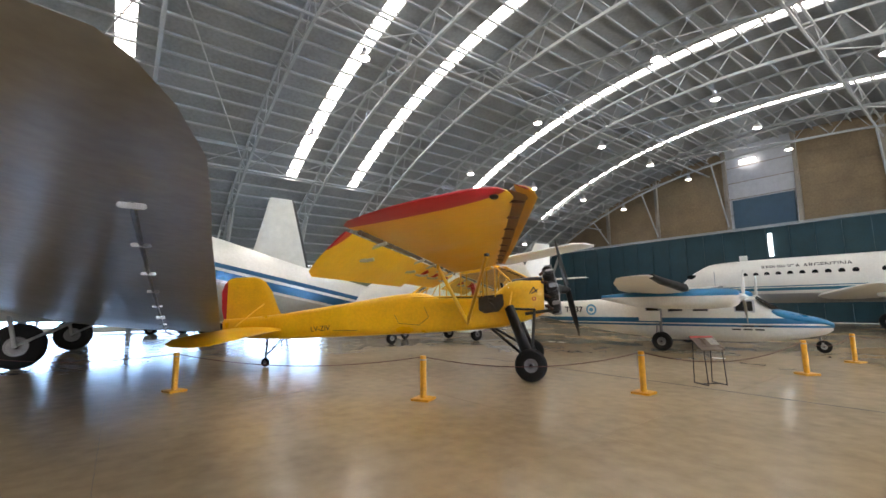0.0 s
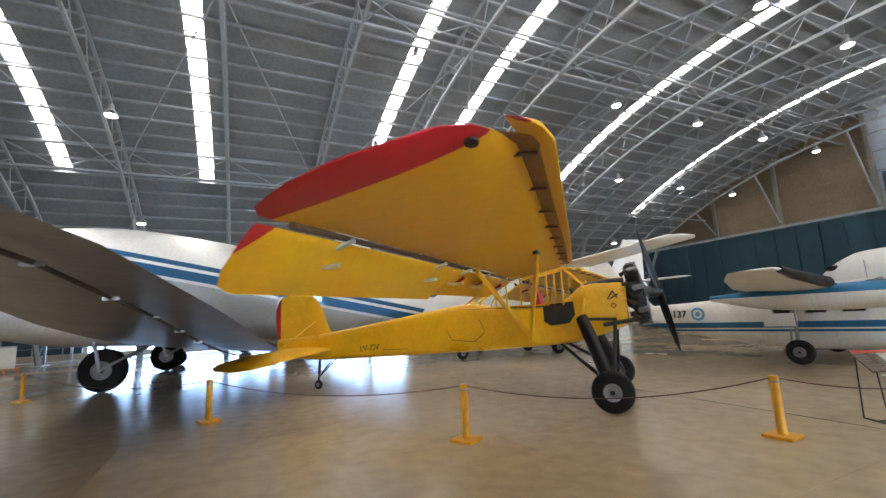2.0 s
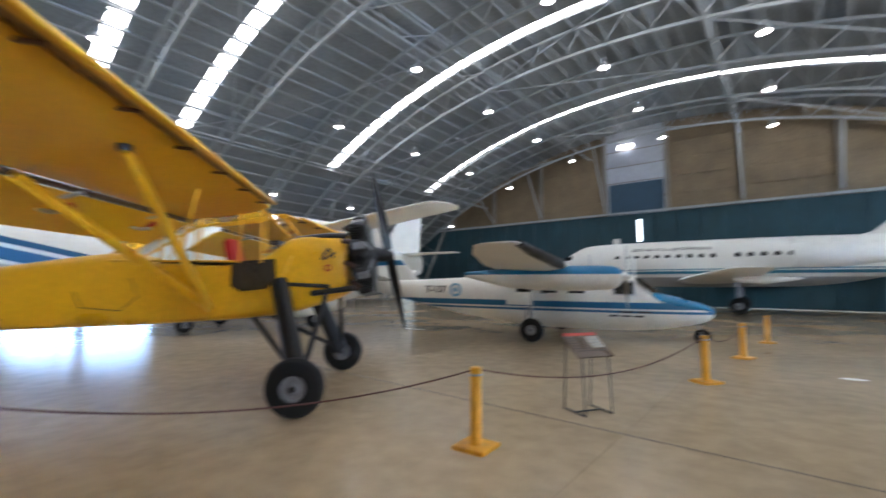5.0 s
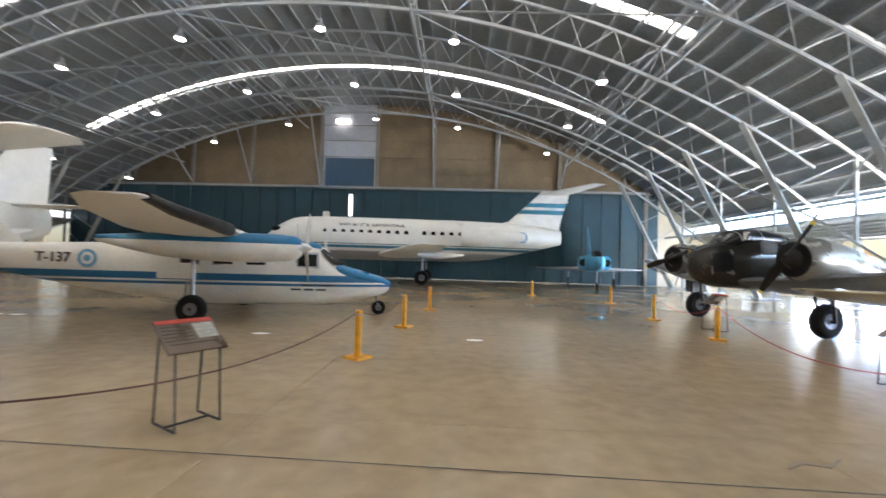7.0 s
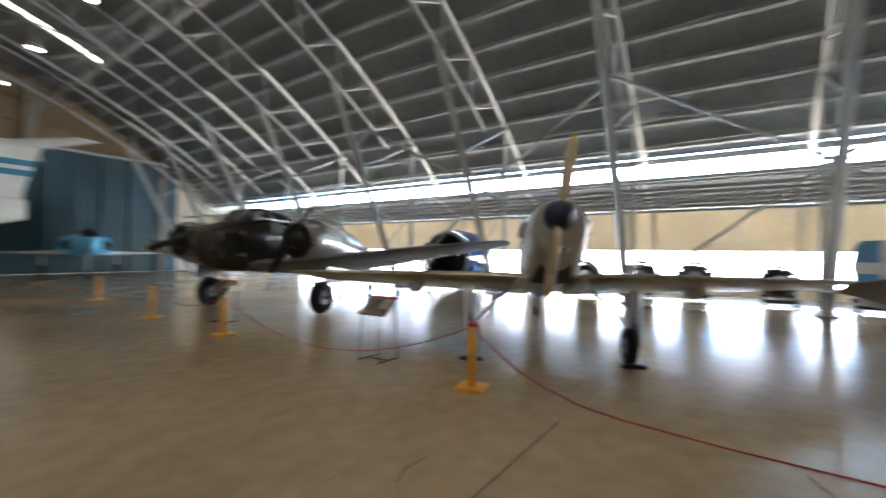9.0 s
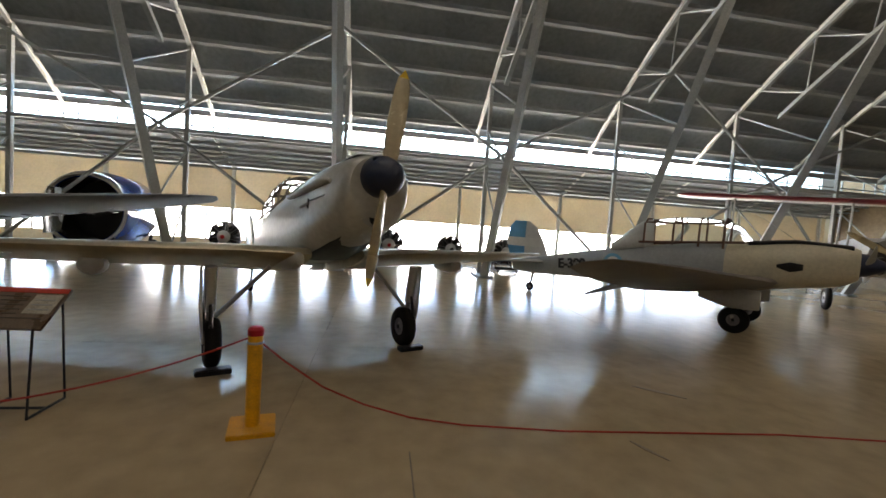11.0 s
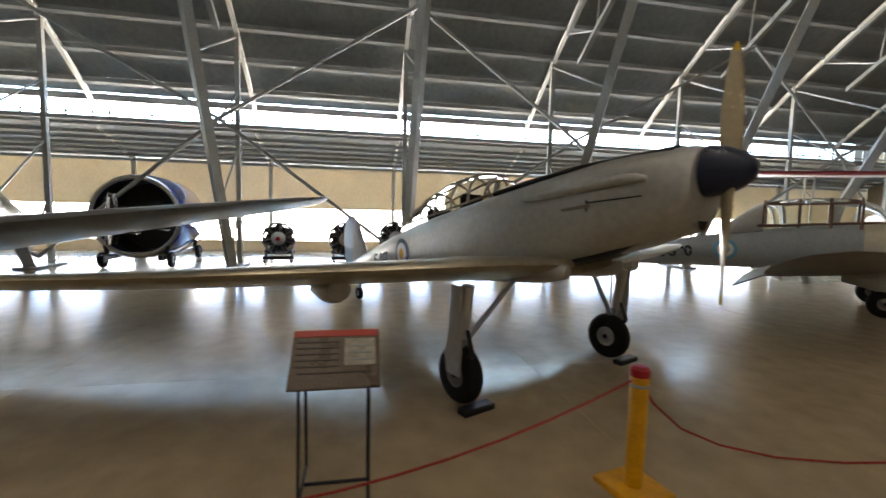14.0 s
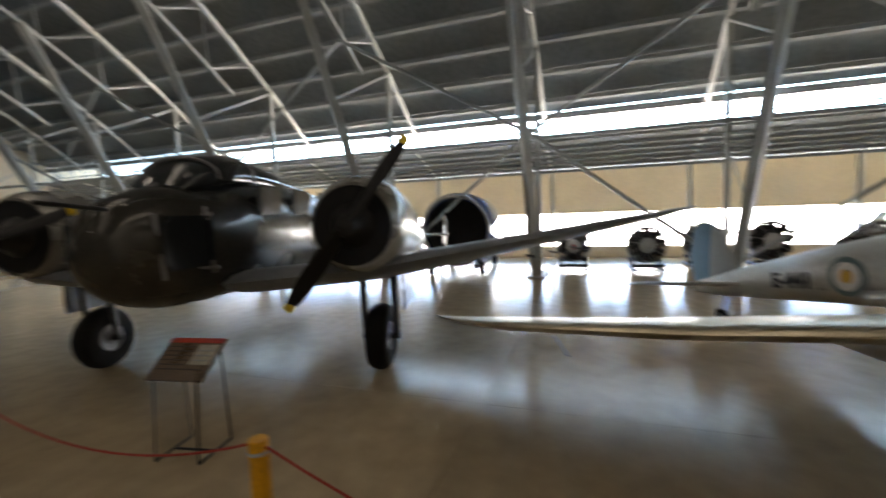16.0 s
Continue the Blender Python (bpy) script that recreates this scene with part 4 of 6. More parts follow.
def commander():
    a = thing("high_wing_twin", pose(-6.75, 16.9, 0, 0, 0, 12), "white and blue high-wing piston twin, wheels down", "aeroplane")
    B = (0.004, 0.115, 0.25)
    mt = mat("twin_fuselage", WHITE, 0.38, 0, 0.12, 1.2, 0.01, bands=(("z", 0.92, 1.1, 0.0, B), ("z", 0.80, 0.87, 0.0, B)))
    body = smooth_sections([(4.5, 0, 0.72, 0.92, 0.08, 2), (4.2, 0, 0.55, 1.08, 0.3, 2.1), (3.3, 0, 0.36, 1.34, 0.55, 2.4), (2.9, 0, 0.32, 1.55, 0.62, 2.6), (2.45, 0, 0.28, 1.84, 0.66, 3), (1.2, 0, 0.27, 1.9, 0.68, 3.2), (-0.5, 0, 0.3, 1.95, 0.66, 3), (-2.5, 0, 0.5, 1.85, 0.5, 2.6), (-5.0, 0, 0.95, 1.75, 0.28, 2.3), (-7.0, 0, 1.35, 1.72, 0.08, 2)], 4)
    part("fuselage", loft(body, 32), mt, a)
    part("nose_cap", loft(smooth_sections([(4.53, 0, 0.8, 0.94, 0.06, 2), (4.22, 0, 0.86, 1.1, 0.3, 2.1), (3.3, 0, 0.94, 1.36, 0.5, 2.4), (2.95, 0, 1.1, 1.44, 0.5, 2.4)], 3), 24), M_bluecap, a, "bright blue nose top")
    for s in (-1, 1):
        part("windscreen", skin(bmesh.new(), [[(3.2, s * 0.04, 1.39), (3.02, s * 0.54, 1.38), (2.62, s * 0.56, 1.76), (2.6, s * 0.04, 1.82)], [(3.23, s * 0.04, 1.4), (3.05, s * 0.56, 1.39), (2.64, s * 0.58, 1.78), (2.62, s * 0.04, 1.85)]]), M_pane_dark, a, smooth=False)
        for x, wd in ((2.3, 0.52), (1.0, 0.5), (0.2, 0.5), (-0.6, 0.45)):
            f = part("window", box(bmesh.new(), (x, s * 0.655, 1.5), (wd, 0.05, 0.36), bev=0.02), M_pane_dark, a)
            part("window_frame", box(bmesh.new(), (x, s * 0.652, 1.5), (wd + 0.07, 0.04, 0.43), bev=0.02), M_greypanel, f)
        w = part("wing", wing_bm([(s * 0.5, 1.05, 2.3, 2.0, 0.14), (s * 2.6, 1.05, 2.2, 2.1, 0.14), (s * 5.0, 0.95, 1.45, 2.25, 0.12), (s * 5.85, 0.88, 1.0, 2.36, 0.1), (s * 6.02, 0.75, 0.62, 2.38, 0.04)]), M_white, a)
        part("deice_boot", wing_bm([(s * 2.7, 1.09, 0.44, 2.105, 0.62), (s * 5.0, 0.985, 0.34, 2.25, 0.58), (s * 5.85, 0.91, 0.25, 2.362, 0.5)]), M_black, w, "black rubber de-icing boot")
        nac = part("nacelle", loft(smooth_sections([(2.35, s * 1.98, 1.62, 1.98, 0.2, 2.2), (2.1, s * 1.98, 1.48, 2.08, 0.36, 2.6), (1.0, s * 1.98, 1.42, 2.1, 0.38, 2.8), (-0.6, s * 1.98, 1.5, 2.05, 0.32, 2.4), (-2.0, s * 1.98, 1.8, 1.95, 0.06, 2)], 4), 24), M_nacelle, a, "white engine nacelle with blue top")
        part("spinner", lathe([(0.001, 0.25), (0.08, 0.15), (0.12, 0.0), (0.001, -0.02)], axis_x(2.36, s * 1.98, 1.8), 16), M_white, nac)
        for ang in (92, 212, 332):
            part("propeller_blade", turned(blade(1.0, 0.13), Matrix.Translation((2.45, s * 1.98, 1.8)) @ Matrix.Rotation(radians(ang), 4, "X")), M_palegrey, nac)
        part("oleo_leg", rod((0.0, s * 1.98, 1.5), (0, s * 1.98, 0.34), 0.06, 0.045), M_rim, a)
        part("torque_link", rod((-0.12, s * 1.98, 0.95), (-0.16, s * 1.98, 0.55), 0.025), M_rim, a)
        part("gear_door", box(bmesh.new(), (-0.3, s * 2.2, 1.2), (0.7, 0.02, 0.35)), M_white, a, smooth=False)
        wheel(a, 0, s * 1.98, 0.33, 0.33, 0.2)
        part("stabiliser", wing_bm([(s * 0.1, -5.8, 1.4, 1.75, 0.09), (s * 2.3, -6.2, 0.8, 2.15, 0.08), (s * 2.5, -6.4, 0.4, 2.2, 0.04)]), M_white, a)
    part("fin", wing_bm([(1.6, -4.6, 2.6, 0, 0.06), (3.0, -6.1, 1.35, 0, 0.07), (4.0, -6.7, 0.95, 0, 0.06)], True), M_tailstripe, a)
    part("nose_leg", rod((4.1, 0, 0.7), (4.2, 0, 0.22), 0.04), M_rim, a)
    part("nose_fork", box(bmesh.new(), (4.2, 0, 0.3), (0.06, 0.16, 0.06)), M_rim, a)
    wheel(a, 4.22, 0, 0.2, 0.2, 0.12)
    roundel(a, side_right(-3.05, -0.476, 1.4, 0, -5), 0.23, ROUND)
    lettering("T-137", 0.34, side_right(-3.85, -0.42, 1.4, 0, -5), M_ink, a, "serial", 0.01, 0.006)
    for zz, wd in ((0.835, 1.3), (0.72, 0.9)):
        for i in range(3):
            part("text_bar", box(bmesh.new(), (2.35 + (i - 1) * wd * 0.36, -0.655, zz), (wd * 0.28, 0.012, 0.05)), M_ink, a, smooth=False)
    return a


def jet_airliner():
    a = thing("jet_airliner", pose(-3.6, 36.0, 0.42, 0, 0, 182), "white rear-engined jet airliner with blue cheat line", "aeroplane")
    B = (0.02, 0.16, 0.24)
    mt = mat("jet_fuselage", WHITE, 0.35, 0, 0.08, 0.8, 0.005, bands=(("z", -5, 1.75, 0, (0.34, 0.35, 0.35)), ("z", 1.95, 2.13, 0, B), ("z", 2.2, 2.26, 0, B)))
    body = smooth_sections([(11.3, 0, 1.9, 2.2, 0.1, 2), (10.6, 0, 1.45, 2.9, 0.75, 2), (9.4, 0, 1.2, 3.75, 1.3, 2), (7.5, 0, 1.15, 4.15, 1.5, 2), (0.0, 0, 1.15, 4.15, 1.5, 2), (-4.5, 0, 1.3, 4.1, 1.45, 2), (-8.0, 0, 2.0, 3.95, 0.9, 2), (-10.3, 0, 2.6, 3.6, 0.35, 2)], 4)
    part("fuselage", loft(body, 36), mt, a)
    for s in (-1, 1):
        for i in range(18):
            if i == 10:
                continue
            x = 6.2 - i * 0.62
            part("window", lathe([(0.16, 0), (0.16, 0.02), (0.001, 0.02)], Matrix.Translation((x, s * 1.45, 3.05)) @ Matrix.Rotation(radians(-90 * s), 4, "X"), 12), M_pane_dark, a)
        part("cockpit_window", box(bmesh.new(), (9.75, s * 0.9, 3.15), (0.5, 0.3, 0.32), bev=0.04), M_pane_dark, a)
        part("cockpit_window", box(bmesh.new(), (10.1, s * 0.4, 3.15), (0.3, 0.6, 0.3), bev=0.04), M_pane_dark, a)
        part("door_line", box(bmesh.new(), (8.1, s * 1.46, 2.7), (0.04, 0.05, 1.5)), M_greypanel, a)
        part("wing", wing_bm([(s * 1.0, 2.6, 4.6, 1.55, 0.12), (s * 5.0, 1.2, 3.0, 1.75, 0.11), (s * 9.8, -0.6, 1.6, 1.95, 0.09), (s * 10.1, -1.0, 0.9, 1.97, 0.04)]), M_white, a)
        for y in (4.2, 6.6):
            part("flap_fairing", loft([(-0.6, s * y, 1.4, 1.6, 0.12, 2), (-1.8, s * y, 1.3, 1.68, 0.18, 2), (-3.2, s * y, 1.5, 1.6, 0.04, 2)], 14), M_white, a)
        n = part("engine_nacelle", loft(smooth_sections([(-3.4, s * 2.05, 2.35, 3.45, 0.52, 2), (-3.2, s * 2.05, 2.25, 3.55, 0.62, 2), (-5.0, s * 2.05, 2.25, 3.55, 0.62, 2), (-7.4, s * 2.0, 2.55, 3.3, 0.38, 2)], 3), 26), M_white, a)
        part("intake", lathe([(0.5, 0.02), (0.45, -0.3), (0.001, -0.3)], axis_x(-3.38, s * 2.05, 2.9), 22), M_black, n)
        for x in (-0.35, 0.35):
            wheel(a, -0.6 + x * 0.0, s * 2.4 + x * 0.5, 0.06, 0.48, 0.26)
        part("oleo_leg", rod((-0.6, s * 2.4, 1.5), (-0.6, s * 2.4, 0.06), 0.09), M_rim, a)
        part("stabiliser", wing_bm([(s * 0.1, -8.8, 2.0, 6.2, 0.08), (s * 4.2, -11.0, 1.0, 6.25, 0.08)]), M_white, a)
    part("fin", wing_bm([(3.6, -4.6, 5.6, 0, 0.06), (4.2, -6.6, 3.7, 0, 0.07), (6.2, -8.7, 2.2, 0, 0.07), (6.45, -9.0, 1.7, 0, 0.04)], True), M_jetfin, a, "white fin with two blue bands")
    wheel(a, 8.3, -0.18, -0.06, 0.36, 0.2)
    wheel(a, 8.3, 0.18, -0.06, 0.36, 0.2)
    part("nose_leg", rod((8.3, 0, 1.3), (8.3, 0, -0.06), 0.07), M_rim, a)
    lettering("REPUBLICA ARGENTINA", 0.42, Matrix.Translation((3.0, 1.29, 3.5)) @ Matrix.Rotation(radians(-31), 4, "X") @ Matrix.Rotation(radians(90), 4, "X") @ Matrix.Rotation(radians(180), 4, "Y"), M_ink, a, "title")
    roundel(a, Matrix.Translation((-7.2, 2.3, 2.9)) @ Matrix.Rotation(radians(-90), 4, "X"), 0.35, ROUND)
    part("antenna", box(bmesh.new(), (6.6, 0, 4.35), (0.5, 0.03, 0.4)), M_white, a)
    return a


def fighter():
    a = thing("delta_fighter", pose(9.0, 36.4, 0, 0, 0, 258), "pale blue delta-winged jet fighter facing into the hangar", "aeroplane")
    body = smooth_sections([(6.0, 0, 1.6, 1.75, 0.05, 2), (5.0, 0, 1.4, 2.0, 0.28, 2), (3.5, 0, 1.25, 2.3, 0.45, 2), (1.5, 0, 1.2, 2.4, 0.75, 2.4), (-2.0, 0, 1.2, 2.4, 0.72, 2.4), (-5.5, 0, 1.4, 2.2, 0.45, 2)], 4)
    part("fuselage", loft(body, 26), M_fighter, a)
    part("canopy", loft(smooth_sections([(4.1, 0, 2.1, 2.2, 0.2, 2), (3.3, 0, 2.1, 2.62, 0.34, 2), (2.0, 0, 2.2, 2.5, 0.2, 2)], 3), 18), M_pane_dark, a)
    for s in (-1, 1):
        part("air_intake", loft([(2.3, s * 0.75, 1.35, 2.25, 0.26, 2), (0.5, s * 0.75, 1.3, 2.25, 0.3, 2), (-2.0, s * 0.6, 1.4, 2.1, 0.2, 2)], 18), M_fighter, a)
        part("intake_mouth", lathe([(0.24, 0.02), (0.001, 0.02)], axis_x(2.3, s * 0.75, 1.8), 16), M_black, a)
        part("wing", wing_bm([(s * 0.6, 1.6, 6.6, 1.35, 0.05), (s * 4.0, -3.6, 1.5, 1.35, 0.04), (s * 4.1, -4.2, 0.6, 1.35, 0.03)]), M_greypanel, a)
        wheel(a, -1.2, s * 1.6, 0.36, 0.36, 0.18)
        part("oleo_leg", rod((-1.2, s * 1.6, 1.3), (-1.2, s * 1.6, 0.36), 0.06), M_rim, a)
    part("fin", wing_bm([(2.2, -1.2, 4.4, 0, 0.04), (4.7, -4.4, 1.3, 0, 0.04)], True), M_skyblue, a)
    wheel(a, 3.6, 0, 0.28, 0.28, 0.16)
    part("nose_leg", rod((3.6, 0, 1.3), (3.6, 0, 0.28), 0.05), M_rim, a)
    return a


def camo_twin():
    a = thing("camouflaged_twin", pose(8.05, 18.15, 0, 0, 0, 193.6), "twin-engined trainer in brown-green camouflage with glazed nose", "aeroplane")
    body = smooth_sections([(1.98, 0, 1.5, 1.9, 0.2, 2), (1.82, 0, 1.28, 2.16, 0.42, 2), (1.4, 0, 1.12, 2.32, 0.56, 2.2), (0.9, 0, 1.08, 2.4, 0.64, 2.4), (0.2, 0, 1.05, 2.55, 0.68, 2.4), (-1.5, 0, 1.0, 2.5, 0.68, 2.4), (-4.0, 0, 0.95, 2.1, 0.45, 2.2), (-6.3, 0, 1.0, 1.5, 0.12, 2)], 4)
    part("fuselage", loft(body, 32), M_camo, a)
    for s in (-1, 1):
        part("nose_pane", box(bmesh.new(), (0, 0, 0), (0.5, 0.03, 0.5), pose(1.5, s * 0.535, 1.78, 0, 0, -s * 16), 0.05), M_pane_dark, a)
        part("windscreen", box(bmesh.new(), (0, 0, 0), (0.05, 0.56, 0.36), pose(0.78, s * 0.32, 2.5, 0, -42, s * 10), 0.03), M_pane_dark, a)
        for x in (0.2, -0.7, -1.6):
            part("window", box(bmesh.new(), (x, s * 0.68, 2.2), (0.55, 0.05, 0.34), bev=0.04), M_pane_dark, a)
        st = [(0.5, 1.0, 3.0, 1.15, 0.14), (2.0, 0.9, 2.7, 1.25, 0.14), (4.3, 0.1, 1.9, 1.55, 0.12), (5.9, -0.8, 1.3, 1.75, 0.1), (6.4, -1.3, 0.8, 1.8, 0.05), (6.5, -1.6, 0.4, 1.81, 0.03)]
        w = part("wing", wing_bm([(s * y, x, c, h + 0.14, t * 0.75) for y, x, c, h, t in st], inc=0.13), M_camowing, a)
        for i in range(6):
            part("wing_serial_bar", turned(box(bmesh.new(), (0, 0, 0), (0.3, 0.1, 0.01)), pose(-0.25 - 0.1 * i, s * (3.9 + 0.3 * i), 1.38 + 0.038 * i, -s * 7, 0, 0)), M_ink, w, smooth=False)
        nac = part("nacelle", loft(smooth_sections([(0.95, s * 1.97, 1.42, 2.32, 0.44, 2), (0.75, s * 1.97, 1.34, 2.4, 0.52, 2), (0.1, s * 1.97, 1.34, 2.38, 0.51, 2), (-1.2, s * 1.97, 1.15, 2.0, 0.42, 2.2), (-2.6, s * 1.97, 1.3, 1.6, 0.1, 2)], 4), 28), M_cowl, a, "brown and grey engine cowling")
        part("cowl_mouth", lathe([(0.425, 0.0), (0.42, 0.03), (0.41, 0.01), (0.001, 0.008)], axis_x(0.95, s * 1.97, 1.87), 28), M_black, nac)
        part("gearbox", lathe([(0.001, 0.3), (0.1, 0.28), (0.16, 0.1), (0.25, 0.0), (0.001, -0.1)], axis_x(0.95, s * 1.97, 1.87), 18), M_iron, nac)
        for ang in ((-38, 142) if s > 0 else (-75, 105)):
            bl = part("propeller_blade", turned(blade(1.05, 0.2), Matrix.Translation((1.2, s * 1.97, 1.87)) @ Matrix.Rotation(radians(ang), 4, "X")), M_black, nac)
            mm = Matrix.Translation((1.2, s * 1.97, 1.87)) @ Matrix.Rotation(radians(ang), 4, "X")
            part("blade_tip", turned(box(bmesh.new(), (0, 0, 1.02), (0.03, 0.1, 0.09), bev=0.01), mm), M_tipyellow, nac)
        for dy in (-0.2, 0.2):
            part("oleo_leg", rod((0.1, s * 1.97 + dy, 1.35), (0, s * 1.97 + dy, 0.42), 0.04), M_iron, a)
        part("gear_door", box(bmesh.new(), (-0.2, s * 2.3, 1.05), (0.8, 0.02, 0.5)), M_camo, a, smooth=False)
        part("axle", rod((0, s * 1.97 - 0.24, 0.42), (0, s * 1.97 + 0.24, 0.42), 0.04), M_iron, a)
        wheel(a, 0, s * 1.97, 0.42, 0.42, 0.28)
        part("fin", wing_bm([(0.8, -6.0, 1.0, 0, 0.08), (1.4, -5.9, 1.3, 0, 0.08), (2.0, -6.2, 0.8, 0, 0.05)], True), M_camo, a).location = (0, s * 2.2, 0)
    part("stabiliser", wing_bm([(-2.3, -5.9, 1.1, 1.4, 0.08), (0, -5.7, 1.3, 1.4, 0.08), (2.3, -5.9, 1.1, 1.4, 0.08)]), M_camo, a)
    for p, q in (((1.97, 0, 1.9), (1.2, 0, 2.38)), ((1.95, -0.2, 1.75), (1.2, -0.58, 2.05)), ((1.95, 0.2, 1.75), (1.2, 0.58, 2.05)), ((1.74, -0.46, 1.45), (1.74, -0.4, 2.05)), ((1.74, 0.46, 1.45), (1.74, 0.4, 2.05)), ((1.25, -0.6, 1.45), (1.25, -0.55, 2.12)), ((1.25, 0.6, 1.45), (1.25, 0.55, 2.12)), ((1.95, 0.2, 1.6), (1.2, 0.62, 1.5)), ((1.95, -0.2, 1.6), (1.2, -0.62, 1.5))):
        part("nose_frame", rod(p, q, 0.02), M_rim, a)
    part("cockpit_dome", loft(smooth_sections([(1.2, 0, 2.25, 2.36, 0.3, 2), (0.85, 0, 2.2, 2.66, 0.46, 2.2), (0.2, 0, 2.2, 2.76, 0.5, 2.2), (-0.6, 0, 2.2, 2.66, 0.45, 2.2), (-1.2, 0, 2.2, 2.52, 0.3, 2)], 3), 24), M_pane_dark, a, "dark glazed cockpit roof")
    for x, zt, hw in ((0.85, 2.67, 0.46), (0.2, 2.77, 0.5), (-0.6, 2.67, 0.45)):
        bm = bmesh.new()
        prev = None
        for i in range(11):
            t = math.pi * i / 10
            p = (x, (hw + 0.01) * math.cos(t), 2.43 + (zt - 2.42) * math.sin(t) ** 0.9)
            if prev:
                tube(bm, prev, p, 0.018, n=6)
            prev = p
        part("dome_frame", bm, M_rim, a)
    part("gun_barrel", rod((1.9, 0.1, 2.1), (2.5, 0.12, 2.15), 0.02), M_iron, a)
    wheel(a, -5.8, 0, 0.18, 0.18, 0.12)
    part("tail_leg", rod((-5.7, 0, 1.0), (-5.8, 0, 0.2), 0.04), M_steel, a)
    return a


def silver_trainer():
    a = thing("low_wing_trainer", pose(7.48, 9.7, 0, 0, 0, 204.8), "silver low-wing trainer with dark spinner and yellow-tipped propeller", "aeroplane")
    body = smooth_sections([(1.48, 0, 1.72, 2.26, 0.28, 2.2), (1.36, 0, 1.6, 2.28, 0.34, 2.4), (0.8, 0, 1.38, 2.24, 0.41, 2.6), (0.1, 0, 1.18, 2.1, 0.45, 2.8), (-0.6, 0, 1.05, 1.95, 0.47, 2.8), (-1.5, 0, 0.92, 1.76, 0.45, 2.7), (-2.4, 0, 0.78, 1.55, 0.38, 2.5), (-3.5, 0, 0.62, 1.22, 0.26, 2.3), (-4.7, 0, 0.46, 0.82, 0.1, 2.2), (-5.3, 0, 0.42, 0.6, 0.03, 2)], 4)
    part("fuselage", loft(body, 36), M_silver, a)
    part("antiglare_panel", loft([(1.3, 0, 2.2, 2.295, 0.2, 2.2), (0.5, 0, 2.1, 2.215, 0.24, 2.2), (-0.3, 0, 1.95, 2.075, 0.28, 2.2), (-0.62, 0, 1.9, 2.0, 0.28, 2.2)], 18), M_black, a, "matt black strip ahead of the windscreen")
    can = part("canopy", loft(smooth_sections([(-0.5, 0, 1.8, 2.0, 0.26, 2.2), (-0.95, 0, 1.7, 2.2, 0.32, 2.6), (-1.6, 0, 1.6, 2.1, 0.34, 2.6), (-2.3, 0, 1.45, 1.8, 0.29, 2.4), (-2.75, 0, 1.35, 1.52, 0.2, 2.2)], 4), 26), M_canopy, a, "long framed perspex canopy")
    can.visible_shadow = False
    for x, zt, zb, hw in ((-0.72, 2.12, 1.9, 0.3), (-0.98, 2.21, 1.84, 0.335), (-1.3, 2.17, 1.78, 0.345), (-1.65, 2.1, 1.7, 0.35), (-2.0, 1.97, 1.64, 0.335), (-2.3, 1.82, 1.56, 0.3)):
        bm = bmesh.new()
        prev = None
        for i in range(13):
            t = math.pi * i / 12
            p = (x - 0.0, hw * math.cos(t), zb + (zt - zb) * math.sin(t) ** 0.7 if 0 < i < 12 else zb)
            if prev:
                tube(bm, prev, p, 0.016, n=6)
            prev = p
        part("canopy_hoop", bm, M_greybrown, a)
    for s in (-1, 1):
        for (p, q) in (((-0.6, 0.3, 1.95), (-2.4, 0.32, 1.55)), ((-0.98, 0.2, 2.19), (-2.3, 0.16, 1.8))):
            part("canopy_rail", rod((p[0], s * p[1], p[2]), (q[0], s * q[1], q[2]), 0.014, n=6), M_greybrown, a)
    part("cockpit_seat", box(bmesh.new(), (-1.3, 0, 1.72), (0.1, 0.36, 0.5), bev=0.03), M_iron, a)
    part("cockpit_seat", box(bmesh.new(), (-2.0, 0, 1.58), (0.12, 0.42, 0.4), bev=0.03), M_iron, a)
    part("spinner", lathe([(0.001, 0.3), (0.07, 0.285), (0.13, 0.22), (0.175, 0.12), (0.195, 0.0), (0.19, -0.04), (0.001, -0.05)], axis_x(1.5, 0, 2.08), 28), M_spinner, a, "dark blue-black spinner")
    part("chin_intake", loft([(1.46, 0, 1.62, 1.8, 0.15, 2.2), (1.1, 0, 1.49, 1.8, 0.18, 2.2), (0.4, 0, 1.29, 1.7, 0.18, 2.2)], 18), M_silver, a)
    part("intake_mouth", lathe([(0.08, 0.01), (0.001, 0.01)], axis_x(1.46, 0, 1.71), 16), M_black, a)
    part("belly_strip", loft([(1.25, 0, 1.56, 1.62, 0.18, 2.4), (0.7, 0, 1.338, 1.42, 0.24, 2.4), (0.1, 0, 1.168, 1.25, 0.28, 2.4)], 16), M_black, a, "dark strip along the lower cowling")
    propeller(a, 1.62, 2.08, 0.98, 0.17, (-9, 171), M_propwood, M_tipyellow, tilt=-4)
    for s in (-1, 1):
        st = [(0.3, 0.55, 2.25, 1.28, 0.1), (1.0, 0.42, 2.05, 1.3, 0.1), (2.0, 0.2, 1.8, 1.29, 0.1), (3.6, -0.35, 1.4, 1.26, 0.09), (4.5, -0.75, 1.1, 1.25, 0.08), (4.8, -1.0, 0.75, 1.24, 0.06), (4.92, -1.25, 0.35, 1.22, 0.04)]
        w = part("wing", wing_bm([(s * y, x, c, h, t) for y, x, c, h, t in st], n=12, inc=0.2), M_silver_wing, a)
